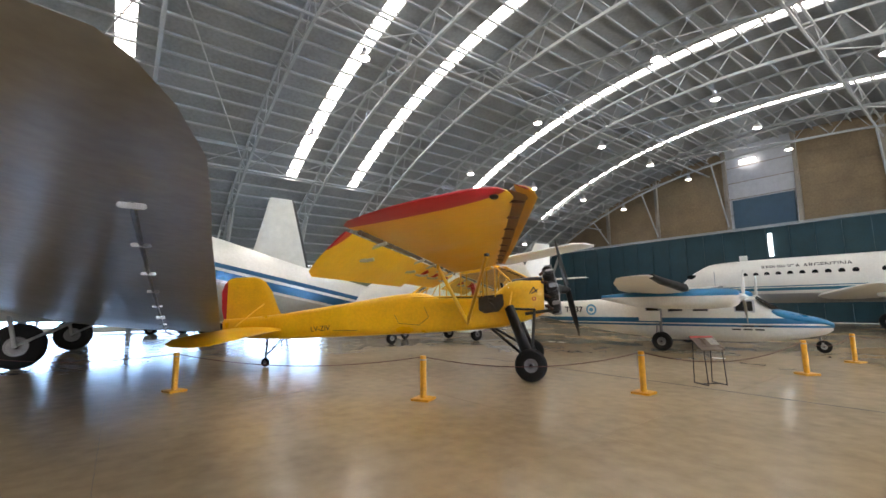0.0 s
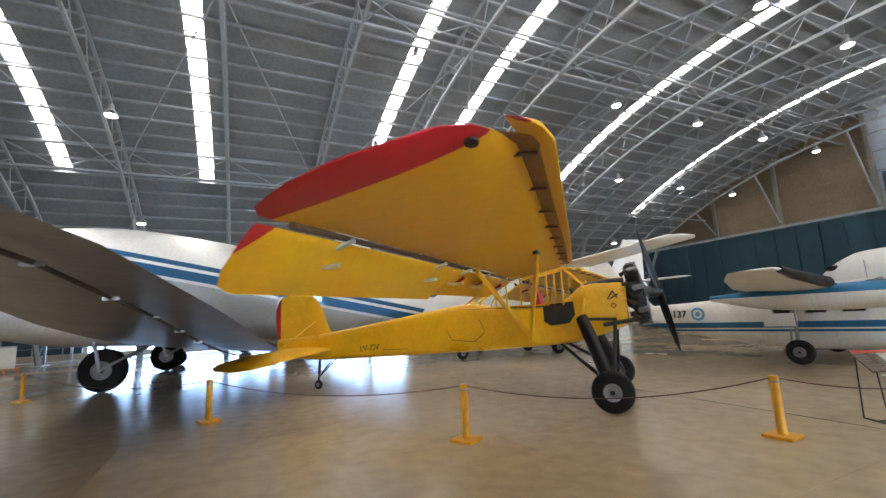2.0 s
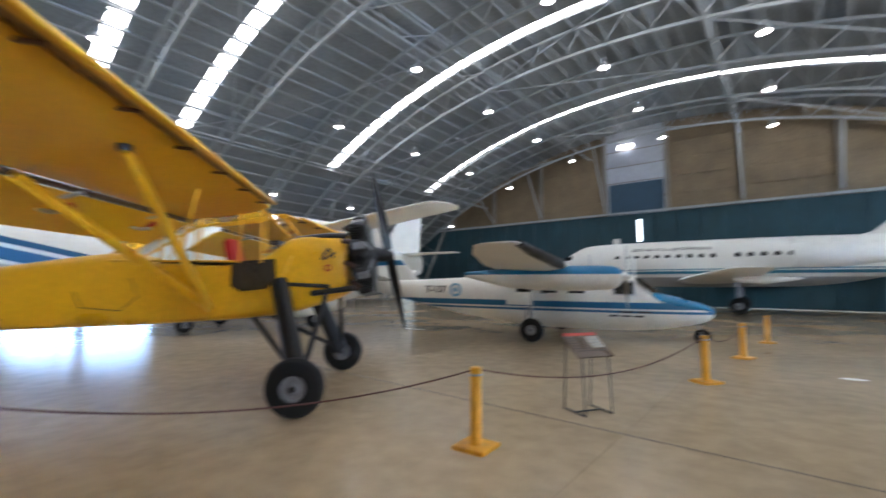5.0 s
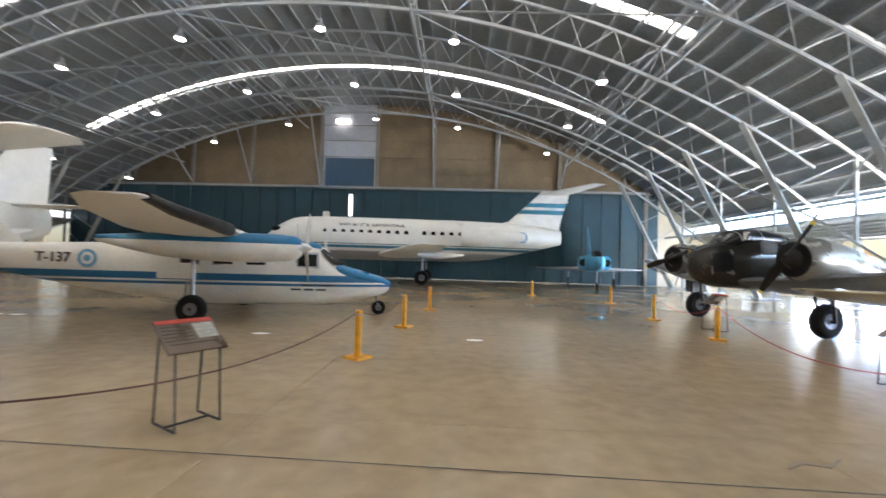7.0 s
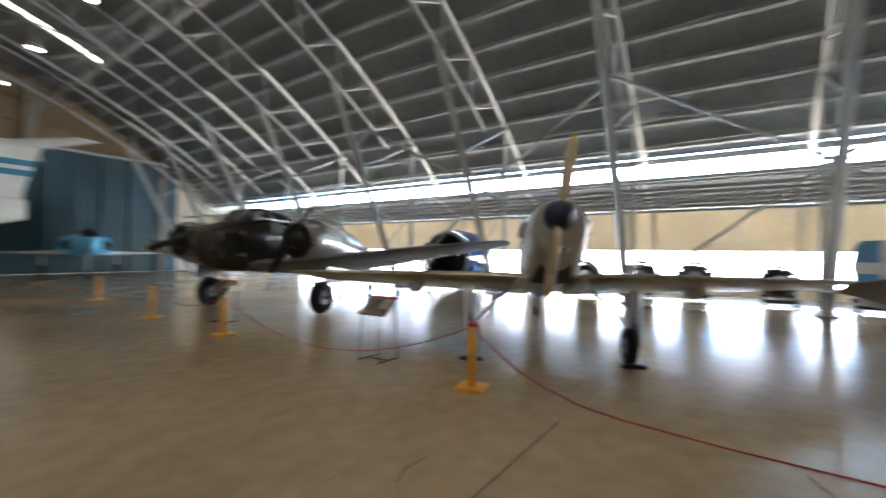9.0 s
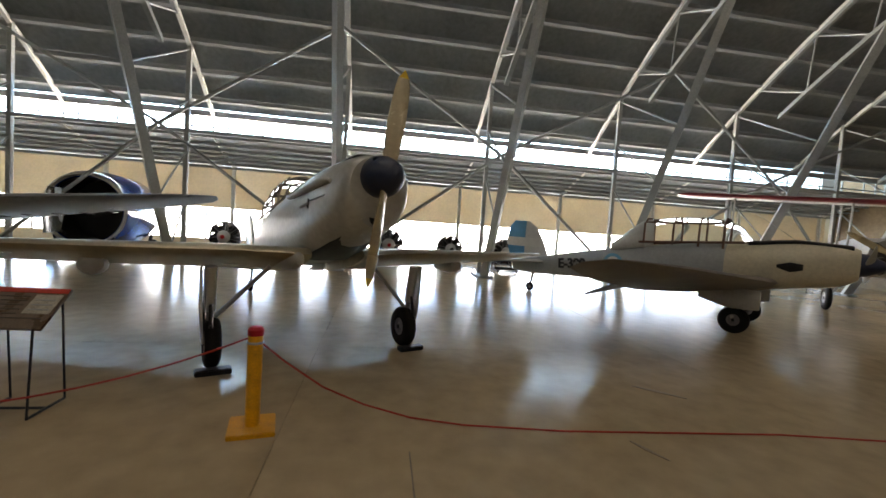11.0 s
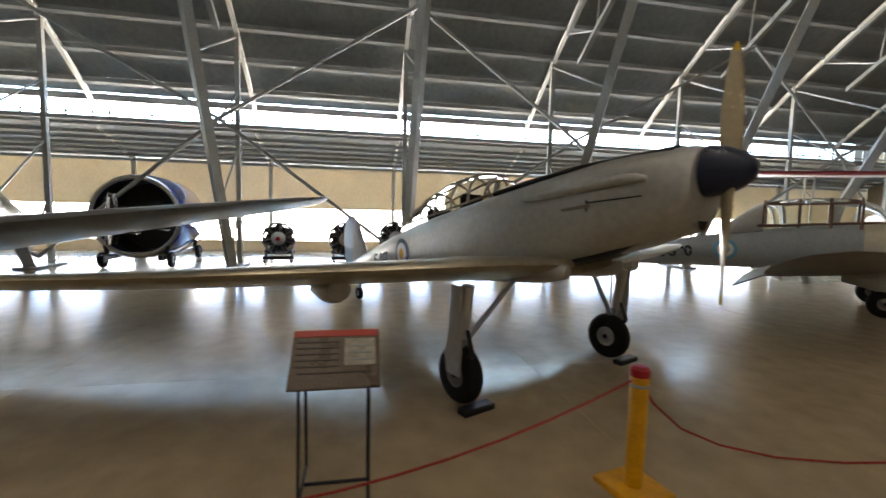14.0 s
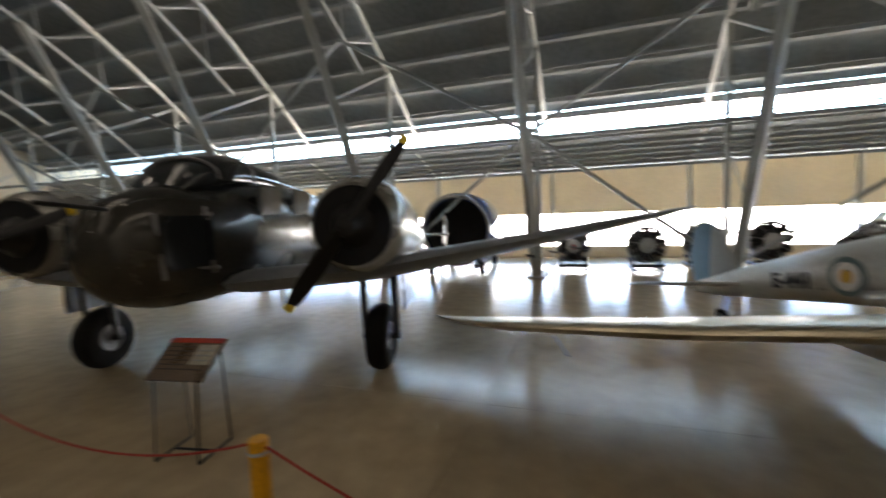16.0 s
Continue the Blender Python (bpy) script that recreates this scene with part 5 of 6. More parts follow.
        part("wing_fillet", loft(smooth_sections([(0.56, s * 0.42, 1.16, 1.28, 0.04, 2), (0.25, s * 0.45, 1.08, 1.33, 0.11, 2), (-1.0, s * 0.46, 0.95, 1.22, 0.16, 2), (-2.2, s * 0.4, 0.85, 1.0, 0.05, 2)], 3), 14), M_silver, a)
        part("air_scoop", loft(smooth_sections([(-0.3, s * 2.2, 0.98, 1.16, 0.1, 2), (-0.45, s * 2.2, 0.94, 1.16, 0.13, 2), (-0.85, s * 2.2, 0.96, 1.06, 0.06, 2)], 3), 14), M_silver, w)
        part("pitot_tube", rod((-0.62, s * 4.3, 1.22), (-0.42, s * 4.3, 1.17), 0.007, n=6), M_steel, w)
        part("landing_leg", rod((0.12, s * 1.2, 1.1), (0.05, s * 1.19, 0.62), 0.06, 0.055, 12), M_silver, a)
        part("oleo_piston", rod((0.05, s * 1.19, 0.64), (0.0, s * 1.18, 0.3), 0.036, n=12), M_rim, a, "bare steel oleo piston")
        part("torque_link", rod((0.12, s * 1.19, 0.7), (0.2, s * 1.19, 0.5), 0.022, n=6), M_iron, a)
        part("torque_link", rod((0.2, s * 1.19, 0.5), (0.05, s * 1.18, 0.34), 0.022, n=6), M_iron, a)
        part("brake_hose", rod((-0.05, s * 1.24, 1.05), (-0.04, s * 1.24, 0.34), 0.012, n=6), M_black, a)
        part("side_stay", rod((0.1, s * 0.62, 1.1), (0.02, s * 1.14, 0.55), 0.025), M_steel, a)
        part("gear_door", skin(bmesh.new(), [[(0.15, s * 1.3 + d, 1.1), (0.01, s * 1.3 + d, 1.1), (-0.03, s * 1.29 + d, 0.62), (-0.1, s * 1.27 + d, 0.45), (-0.08, s * 1.26 + d, 0.28), (0.1, s * 1.26 + d, 0.28), (0.14, s * 1.28 + d, 0.5)] for d in (0, 0.02)]), M_silver, a, "silver wheel door")
        wheel(a, 0, s * 1.16, 0.27, 0.27, 0.16)
        part("wheel_chock", box(bmesh.new(), (0.24, s * 1.16, 0.03), (0.12, 0.34, 0.06), bev=0.01), M_black, a)
        part("stabiliser", wing_bm([(s * 0.05, -4.1, 1.1, 0.74, 0.08), (s * 1.4, -4.4, 0.7, 0.78, 0.08), (s * 1.65, -4.6, 0.35, 0.75, 0.04)], inc=0.18), M_silver, a)
        part("exhaust_fairing", loft(smooth_sections([(1.2, s * 0.36, 2.0, 2.04, 0.02, 2), (1.0, s * 0.4, 1.97, 2.06, 0.045, 2), (0.2, s * 0.44, 1.86, 1.93, 0.045, 2), (0.0, s * 0.45, 1.86, 1.9, 0.02, 2)], 3), 12), M_silver, a)
        part("cowl_louvre", box(bmesh.new(), (0, 0, 0), (0.42, 0.012, 0.03), pose(0.55, s * 0.425, 1.78, 0, -9, 0)), M_greybrown, a, smooth=False)
        part("cowl_joint", box(bmesh.new(), (0, 0, 0), (0.5, 0.006, 0.012), pose(0.95, s * 0.412, 1.86, 0, -6, 0)), M_iron, a, smooth=False)
        part("cowl_joint", box(bmesh.new(), (0.72, s * 0.42, 1.81), (0.012, 0.008, 0.1)), M_iron, a, smooth=False)
    part("fin", wing_bm([(0.6, -4.1, 1.25, 0, 0.08), (1.1, -4.45, 1.05, 0, 0.08), (1.5, -4.75, 0.65, 0, 0.06), (1.62, -4.95, 0.3, 0, 0.03)], True), M_tailfin, a)
    wheel(a, -4.7, 0, 0.12, 0.12, 0.08)
    part("tail_leg", rod((-4.6, 0, 0.5), (-4.7, 0, 0.14), 0.025), M_steel, a)
    roundel(a, side_right(-2.4, -0.395, 1.12, -9, -6), 0.22, ((1.0, M_greyblue), (0.72, M_white), (0.34, M_sun)))
    lettering("E-441", 0.27, side_right(-3.1, -0.365, 0.96, -9, -7), M_ink, a, "serial", 0.01, 0.008)
    return a


def radial_trainer():
    a = thing("long_nosed_trainer", pose(10.23, 1.74, 0, 0, 0, 219), "pale grey low-wing trainer with long nose and blue-white rudder", "aeroplane")
    body = smooth_sections([(2.1, 0, 1.2, 1.75, 0.26, 2.2), (1.85, 0, 1.05, 1.82, 0.36, 2.4), (1.2, 0, 0.92, 1.84, 0.46, 2.4), (0.5, 0, 0.8, 1.75, 0.5, 2.6), (-0.8, 0, 0.7, 1.65, 0.5, 2.6), (-2.4, 0, 0.62, 1.4, 0.36, 2.4), (-4.4, 0, 0.52, 1.0, 0.14, 2.2), (-5.2, 0, 0.55, 0.85, 0.05, 2)], 4)
    part("fuselage", loft(body, 30), M_creamnose, a)
    can = part("canopy", loft(smooth_sections([(0.5, 0, 1.5, 1.78, 0.3, 2.4), (0.05, 0, 1.5, 2.2, 0.4, 3), (-1.5, 0, 1.45, 2.15, 0.4, 3), (-2.2, 0, 1.3, 1.55, 0.25, 2.4)], 3), 22), M_glass, a, "framed greenhouse canopy")
    can.visible_shadow = False
    part("canopy_fairing", loft(smooth_sections([(-1.5, 0, 1.45, 2.16, 0.405, 3), (-1.75, 0, 1.42, 2.02, 0.38, 2.8), (-2.3, 0, 1.3, 1.56, 0.25, 2.4)], 3), 22), M_palegrey, a, "solid cream rear canopy fairing")
    for x, zt in ((0.05, 2.22), (-0.4, 2.22), (-0.9, 2.2), (-1.5, 2.17)):
        bm = bmesh.new()
        prev = None
        for p in ((x, -0.42, 1.6), (x, -0.41, zt - 0.12), (x, -0.2, zt), (x, 0.2, zt), (x, 0.41, zt - 0.12), (x, 0.42, 1.6)):
            if prev:
                tube(bm, prev, p, 0.025, n=6)
            prev = p
        part("canopy_hoop", bm, M_brown, a)
    for s in (-1, 1):
        part("canopy_rail", rod((0.4, s * 0.4, 1.75), (-1.6, s * 0.42, 1.62), 0.03, n=6), M_brown, a)
        part("canopy_rail", rod((0.05, s * 0.38, 2.12), (-1.5, s * 0.38, 2.08), 0.02, n=6), M_brown, a)
        st = [(0.4, 1.0, 2.6, 0.82, 0.15), (2.2, 0.75, 2.1, 0.95, 0.14), (4.2, 0.3, 1.5, 1.12, 0.12), (5.2, -0.1, 0.9, 1.2, 0.07), (5.35, -0.35, 0.4, 1.21, 0.03)]
        part("wing", wing_bm([(s * y, x, c, h + 0.2, t * 0.8) for y, x, c, h, t in st], inc=0.2), M_greybrown, a)
        part("landing_leg", rod((0.35, s * 0.95, 0.8), (0.4, s * 0.95, 0.28), 0.09, 0.06), M_palegrey, a)
        part("gear_fairing", loft([(0.8, s * 0.95, 0.5, 0.85, 0.1, 2), (0.4, s * 0.95, 0.45, 0.9, 0.14, 2), (-0.2, s * 0.95, 0.6, 0.9, 0.06, 2)], 14), M_palegrey, a)
        wheel(a, 0.42, s * 0.95, 0.26, 0.26, 0.16)
        part("stabiliser", wing_bm([(s * 0.05, -4.1, 1.1, 0.86, 0.08), (s * 1.7, -4.4, 0.6, 0.9, 0.06)]), M_palegrey, a)
        part("exhaust_slot", loft([(1.34, s * 0.43, 1.3, 1.42, 0.03, 2), (1.15, s * 0.46, 1.25, 1.44, 0.04, 2), (0.95, s * 0.48, 1.32, 1.38, 0.02, 2)], 12), M_black, a)
        part("flap", turned(box(bmesh.new(), (0, 0, 0), (0.5, 2.2, 0.03)), pose(-1.5, s * 1.8, 0.68, 0, -28, 0)), M_greybrown, a, smooth=False)
    part("fin", wing_bm([(0.8, -4.0, 1.3, 0, 0.08), (1.4, -4.25, 1.25, 0, 0.08), (1.8, -4.5, 0.9, 0, 0.06), (1.98, -4.75, 0.5, 0, 0.03)], True), M_bluewhite, a, "pale blue and white striped rudder")
    part("spinner", lathe([(0.001, 0.4), (0.1, 0.3), (0.2, 0.1), (0.22, 0.0), (0.001, -0.02)], axis_x(2.1, 0, 1.48), 20), M_spinner, a)
    propeller(a, 2.22, 1.48, 1.0, 0.18, (70, 250), M_silver)
    part("antiglare_panel", loft([(2.0, 0, 1.7, 1.82, 0.22, 2.2), (1.2, 0, 1.74, 1.875, 0.26, 2.2), (0.45, 0, 1.66, 1.8, 0.28, 2.2)], 16), M_black, a)
    roundel(a, side_right(-2.15, -0.43, 1.06, -6, -5), 0.24, ROUND)
    lettering("E-390", 0.34, side_right(-3.2, -0.42, 0.93, -6, -7), M_ink, a, "serial", 0.012, 0.012)
    wheel(a, -4.6, 0, 0.12, 0.12, 0.08)
    part("tail_leg", rod((-4.5, 0, 0.6), (-4.6, 0, 0.14), 0.03), M_steel, a)
    return a


def biplane():
    a = thing("biplane", pose(13.2, -5.6, 0, 0, 0, 143), "dark red and white biplane with wire-braced struts", "aeroplane")
    part("fuselage", loft(smooth_sections([(2.3, 0, 1.2, 2.1, 0.42, 2.2), (1.2, 0, 1.1, 2.15, 0.48, 2.6), (-1.0, 0, 1.0, 2.05, 0.45, 2.8), (-4.8, 0, 0.85, 1.3, 0.1, 2.2)], 4), 26), M_palegrey, a)
    for nm, z, x in (("upper_wing", 3.15, 1.7), ("lower_wing", 1.1, 1.2)):
        part(nm, wing_bm([(-5.0, x - 0.25, 0.9, z + 0.12, 0.06), (-4.7, x, 1.5, z + 0.1, 0.09), (0, x, 1.6, z, 0.1), (4.7, x, 1.5, z + 0.1, 0.09), (5.0, x - 0.25, 0.9, z + 0.12, 0.06)]), M_biwing, a)
    for s in (-1, 1):
        for y in (0.6, 3.4):
            for x in (1.3, 0.4):
                part("wing_strut", rod((x, s * y, 1.15), (x + 0.2, s * y, 3.15), 0.03, n=8), M_palegrey, a)
            part("bracing_wire", rod((1.2, s * 0.6, 1.15), (1.4, s * 3.4, 3.15), 0.006, n=5), M_steel, a)
        part("undercarriage_leg", rod((1.4, s * 0.4, 1.1), (1.5, s * 0.95, 0.36), 0.035), M_palegrey, a)
        wheel(a, 1.5, s * 0.95, 0.36, 0.36, 0.14)
    radial_engine(a, 2.4, 0, 1.65, 0.52, 7, 0.35)
    propeller(a, 2.75, 1.65, 1.2, 0.18, (60, 240), M_propwood)
    part("fin", wing_bm([(1.1, -3.9, 1.3, 0, 0.06), (2.1, -4.4, 0.9, 0, 0.05)], True), M_palegrey, a)
    part("stabiliser", wing_bm([(-1.6, -4.0, 0.7, 1.2, 0.06), (0, -3.8, 1.1, 1.2, 0.06), (1.6, -4.0, 0.7, 1.2, 0.06)]), M_palegrey, a)
    part("tail_skid", rod((-4.4, 0, 0.9), (-4.7, 0, 0.02), 0.03), M_steel, a)
    return a


def far_airliner():
    a = thing("white_airliner", pose(-25.6, 5.0, 0, 0, 0, 270), "white transport aeroplane with tall fin, black rudder edge", "aeroplane")
    part("fuselage", loft(smooth_sections([(12, 0, 1.4, 2.2, 0.4, 2), (10, 0, 1.2, 3.2, 1.3, 2.2), (3, 0, 1.1, 3.6, 1.4, 2.2), (-2, 0, 1.5, 3.9, 1.0, 2.2), (-6, 0, 2.4, 3.7, 0.2, 2)], 3), 26), M_white, a)
    part("fin", wing_bm([(3.4, 0.2, 4.6, 0, 0.08), (4.9, -0.9, 3.2, 0, 0.08), (8.2, -1.7, 1.6, 0, 0.08), (8.4, -1.8, 1.3, 0, 0.04)], True), M_finedge, a)
    for s in (-1, 1):
        part("wing", wing_bm([(s * 1.2, 3.5, 3.6, 3.6, 0.12), (s * 5, 2.8, 2.0, 3.9, 0.1)]), M_white, a)
        part("stabiliser", wing_bm([(s * 0.2, -3.6, 2.0, 3.3, 0.08), (s * 3.0, -4.2, 1.2, 3.4, 0.08)]), M_white, a)
        wheel(a, 1.0, s * 1.8, 0.45, 0.45, 0.3)
        part("oleo_leg", rod((1.0, s * 1.8, 3.6), (1.0, s * 1.8, 0.45), 0.08), M_steel, a)
        part("wheel_fairing", loft([(2.2, s * 1.5, 0.9, 1.6, 0.2, 2), (0.5, s * 1.5, 0.8, 1.7, 0.35, 2), (-1.5, s * 1.5, 1.0, 1.5, 0.1, 2)], 14), M_white, a)
    wheel(a, 6.5, 0, 0.35, 0.35, 0.24)
    part("nose_leg", rod((6.5, 0, 1.4), (6.5, 0, 0.35), 0.07), M_steel, a)
    return a


def transport():
    a = thing("high_wing_transport", pose(-15.3, 13.5, 0, 0, 0, 268) @ Matrix.Diagonal((0.72, 0.72, 0.72, 1)), "white high-wing transport aeroplane with long straight wing", "aeroplane")
    part("fuselage", loft(smooth_sections([(8, 0, 1.7, 2.5, 0.4, 2), (6.5, 0, 1.3, 3.9, 1.1, 2.4), (2, 0, 1.2, 4.6, 1.3, 2.6), (-3, 0, 1.3, 4.5, 1.2, 2.6), (-9, 0, 2.9, 4.2, 0.3, 2.2)], 3), 26), M_white, a)
    part("wing", wing_bm([(-10.4, 0.6, 1.0, 5.25, 0.05), (-10.0, 1.0, 1.9, 5.22, 0.1), (0, 1.4, 3.0, 4.7, 0.13), (10.0, 1.0, 1.9, 5.22, 0.1), (10.4, 0.6, 1.0, 5.25, 0.05)]), M_white, a)
    part("fin", wing_bm([(3.9, -5.2, 3.8, 0, 0.07), (7.2, -7.4, 1.7, 0, 0.07)], True), M_white, a)
    part("stabiliser", wing_bm([(-4, -7.6, 1.0, 4.2, 0.08), (0, -7.0, 1.8, 4.2, 0.08), (4, -7.6, 1.0, 4.2, 0.08)]), M_white, a)
    for s in (-1, 1):
        n = part("nacelle", loft(smooth_sections([(3.2, s * 3.2, 4.4, 5.1, 0.35, 2), (2.4, s * 3.2, 4.2, 5.2, 0.48, 2), (-1.0, s * 3.2, 4.5, 5.1, 0.2, 2)], 3), 22), M_white, a)
        part("spinner", lathe([(0.001, 0.3), (0.12, 0.1), (0.18, 0), (0.001, 0)], axis_x(3.2, s * 3.2, 4.75), 16), M_black, n)
        for ang in (30, 150, 270):
            part("propeller_blade", turned(blade(1.3, 0.2), Matrix.Translation((3.3, s * 3.2, 4.75)) @ Matrix.Rotation(radians(ang), 4, "X")), M_black, n)
        part("wheel_pod", loft([(1.6, s * 1.5, 0.6, 1.4, 0.2, 2), (0.2, s * 1.5, 0.5, 1.6, 0.35, 2), (-1.6, s * 1.5, 0.9, 1.5, 0.1, 2)], 16), M_white, a)
        wheel(a, 0.2, s * 1.55, 0.42, 0.42, 0.3)
    wheel(a, 5.6, 0, 0.35, 0.35, 0.22)
    part("nose_leg", rod((5.6, 0, 1.5), (5.6, 0, 0.35), 0.06), M_steel, a)
    return a


def blue_barrel():
    """Large dark-blue jet nacelle shell on a wheeled cradle."""
    a = thing("engine_barrel", pose(17.9, 17.9, 0, 0, 0, 184), "dark blue glossy jet nacelle barrel on a wheeled cradle", "engine nacelle")
    part("shell", lathe([(1.0, 1.3), (1.12, 1.35), (1.18, 1.2), (1.22, 0.4), (1.18, -0.8), (0.95, -1.6), (0.88, -1.6), (1.05, -0.8), (1.08, 0.6), (1.0, 1.2)], axis_x(0, 0, 1.42), 48), M_darkblue, a)
    part("liner", lathe([(1.04, 1.0), (1.0, 0.0), (0.001, -0.1)], axis_x(0, 0, 1.42), 40), M_black, a, "black inner duct")
    part("lip_ring", lathe([(1.02, 1.3), (1.07, 1.38), (1.14, 1.33)], axis_x(0, 0, 1.42), 48), M_palegrey, a)
    for y in (-0.7, 0.7):
        part("cradle_beam", box(bmesh.new(), (0, y, 0.3), (3.4, 0.12, 0.14), bev=0.01), M_black, a)
        for x in (-1.3, 1.3):
            part("cradle_post", rod((x, y, 0.3), (x, y * 1.1, 0.62), 0.06), M_black, a)
            wheel(a, x, y * 1.2, 0.22, 0.22, 0.14)
            part("axle", rod((x, y * 1.2, 0.22), (x, y, 0.3), 0.04), M_black, a)
    part("tow_bar", rod((-1.6, 0, 0.3), (-2.6, 0, 0.2), 0.04), M_black, a)
    return a


def engine_on_stand(i, m, r, colour):
    a = thing("engine_on_stand", m, "radial aero engine displayed on a low steel stand", "aero engine", "engines on stands")
    e = radial_engine(a, 0.1, 0, 0.78, r, 9 if i % 2 else 7, 0.4)
    part("crankcase_boss", lathe([(0.001, 0.12), (0.07, 0.1), (0.1, 0.0), (0.001, 0.0)], axis_x(0.36, 0, 0.78), 16), colour, e)
    part("rear_case", lathe([(r * 0.8, -0.05), (r * 0.82, 0.0), (r * 0.7, 0.06), (0.001, 0.06)], axis_x(-0.12, 0, 0.78), 24), M_iron, a)
    part("mount_ring", lathe([(r * 0.75, -0.03), (r * 0.8, 0.0), (r * 0.75, 0.03)], axis_x(-0.2, 0, 0.78), 24), M_black, a)
    part("collector_ring", lathe([(r * 0.88, -0.05), (r * 0.98, -0.03), (r * 1.02, 0.02), (r * 0.98, 0.07), (r * 0.88, 0.09), (r * 0.92, 0.02)], axis_x(0.02, 0, 0.78), 32), M_rim, a, "pale metal ring round the cylinders")
    part("nose_case", lathe([(0.001, 0.2), (r * 0.16, 0.18), (r * 0.3, 0.1), (r * 0.42, 0.0), (r * 0.4, -0.03)], axis_x(0.26, 0, 0.78), 22), M_silver, a, "bare metal reduction-gear case")
    part("stand_beam", box(bmesh.new(), (0.3, 0, 0.16), (0.09, 0.95, 0.1), bev=0.01), M_black, a)
    part("stand_beam", box(bmesh.new(), (-0.25, 0, 0.3), (0.09, 0.95, 0.12), bev=0.01), M_black, a)
    for k in range(5):
        q = 2 * math.pi * k / 5
        part("intake_pipe", rod((-0.1, r * 0.4 * math.cos(q), 0.78 + r * 0.4 * math.sin(q)), (0.05, r * 0.85 * math.cos(q + 0.3), 0.78 + r * 0.85 * math.sin(q + 0.3)), 0.03), M_steel, a)
    for y in (-0.4, 0.4):
        part("stand_leg", rod((-0.25, y, 0.8), (-0.1, y, 0.05), 0.03), M_black, a)
        part("stand_skid", box(bmesh.new(), (0.05, y, 0.06), (1.0, 0.07, 0.08)), M_black, a, smooth=False)
        part("stand_brace", rod((0.35, y, 0.06), (-0.22, y, 0.7), 0.02), M_black, a)
    part("stand_bar", rod((-0.3, -0.4, 0.06), (-0.3, 0.4, 0.06), 0.03), M_black, a)
    return a


def tug(m, col):
    a = thing("baggage_cart", m, "low dark blue aircraft tow cart on small wheels", "cart", "blue carts")
    part("body", box(bmesh.new(), (0, 0, 0.75), (2.6, 1.3, 0.7), bev=0.08), col, a)
    part("cab", box(bmesh.new(), (-0.6, 0, 1.2), (1.0, 1.15, 0.35), bev=0.06), col, a)
    for x in (-0.9, 0.9):
        for y in (-0.6, 0.6):
            wheel(a, x, y, 0.32, 0.32, 0.22)
    return a


M_wing_under = mat("worn_grey_wing", (0.27, 0.265, 0.26), 0.36, 0.5, 0.25, 0.8, 0.01)
M_bluecap = mat("bright_blue_paint", (0.003, 0.17, 0.35), 0.3, coat=0.3)
M_nacelle = mat("nacelle_paint", WHITE, 0.4, bands=(("z", 1.86, 5, 0.0, (0.003, 0.15, 0.31)),))
M_tailstripe = mat("twin_fin", WHITE, 0.4, bands=(("z", 2.3, 2.5, 0.0, (0.015, 0.14, 0.3)),))
M_jetfin = mat("jet_fin", WHITE, 0.4, bands=(("z", 4.75, 5.05, 0.0, (0.02, 0.2, 0.3)), ("z", 5.25, 5.55, 0.0, (0.02, 0.2, 0.3))))
M_fighter = mat("fighter_blue", (0.10, 0.47, 0.74), 0.4, 0, 0.25, 1.0)
# grey blotches are camouflage, also brightened to carry its silvery highlights
M_camo = mat("camouflage_paint", (0.05, 0.047, 0.04), 0.2, 0.35, 0.25, 2.0, 0.01, fleck=((0.38, 0.40, 0.42), 0.75))
M_camowing = mat("blue_grey_wing_paint", (0.19, 0.205, 0.225), 0.34, 0.25, 0.2, 1.2, 0.01)
M_cowl = mat("cowling_paint", (0.38, 0.37, 0.34), 0.28, 0.5, 0.2, 2.0)
M_tipyellow = mat("yellow_tip_paint", (0.75, 0.5, 0.03), 0.4)
M_spinner = mat("spinner_paint", (0.014, 0.024, 0.06), 0.35)
M_propwood = mat("propeller_varnish", (0.5, 0.42, 0.28), 0.25, 0.2)
M_tailfin = mat("trainer_fin", (0.38, 0.4, 0.4), 0.4, 0.3, bands=(("x", -9, -4.95, 0.0, (0.10, 0.22, 0.32)),))
M_greyblue = mat("grey_blue_ring", (0.10, 0.17, 0.18), 0.5)
M_doordark = mat("dark_door_glazing", (0.03, 0.022, 0.018), 0.2, 0, 0.5, 5)
M_slatbrown = mat("slat_inner_brown", (0.30, 0.15, 0.045), 0.5, 0, 0.4, 3)
M_palegrey = mat("pale_grey_paint", (0.48, 0.48, 0.46), 0.42, 0.1, 0.15, 1.5)
M_creamnose = mat("two_tone_trainer_paint", (0.36, 0.385, 0.40), 0.42, 0.1, 0.15, 1.5, bands=(("x", 0.1, 5, 0, (0.62, 0.57, 0.44)),))
M_greybrown = mat("grey_brown_paint", (0.22, 0.20, 0.18), 0.45, 0.1, 0.2, 1.5)
M_brown = mat("brown_frame", (0.12, 0.06, 0.04), 0.5)
M_bluewhite = mat("striped_rudder", (0.06, 0.28, 0.5), 0.45, bands=(("x", -4.85, 5, 0, (0.65, 0.65, 0.62)), ("z", 1.25, 1.5, 0, (0.7, 0.7, 0.66))))
M_biwing = mat("biplane_wing", (0.7, 0.68, 0.66), 0.4, bands=(("x", 1.45, 4, 0.0, (0.30, 0.02, 0.03)), ("x", 0.2, 0.5, 0.0, (0.30, 0.02, 0.03))))
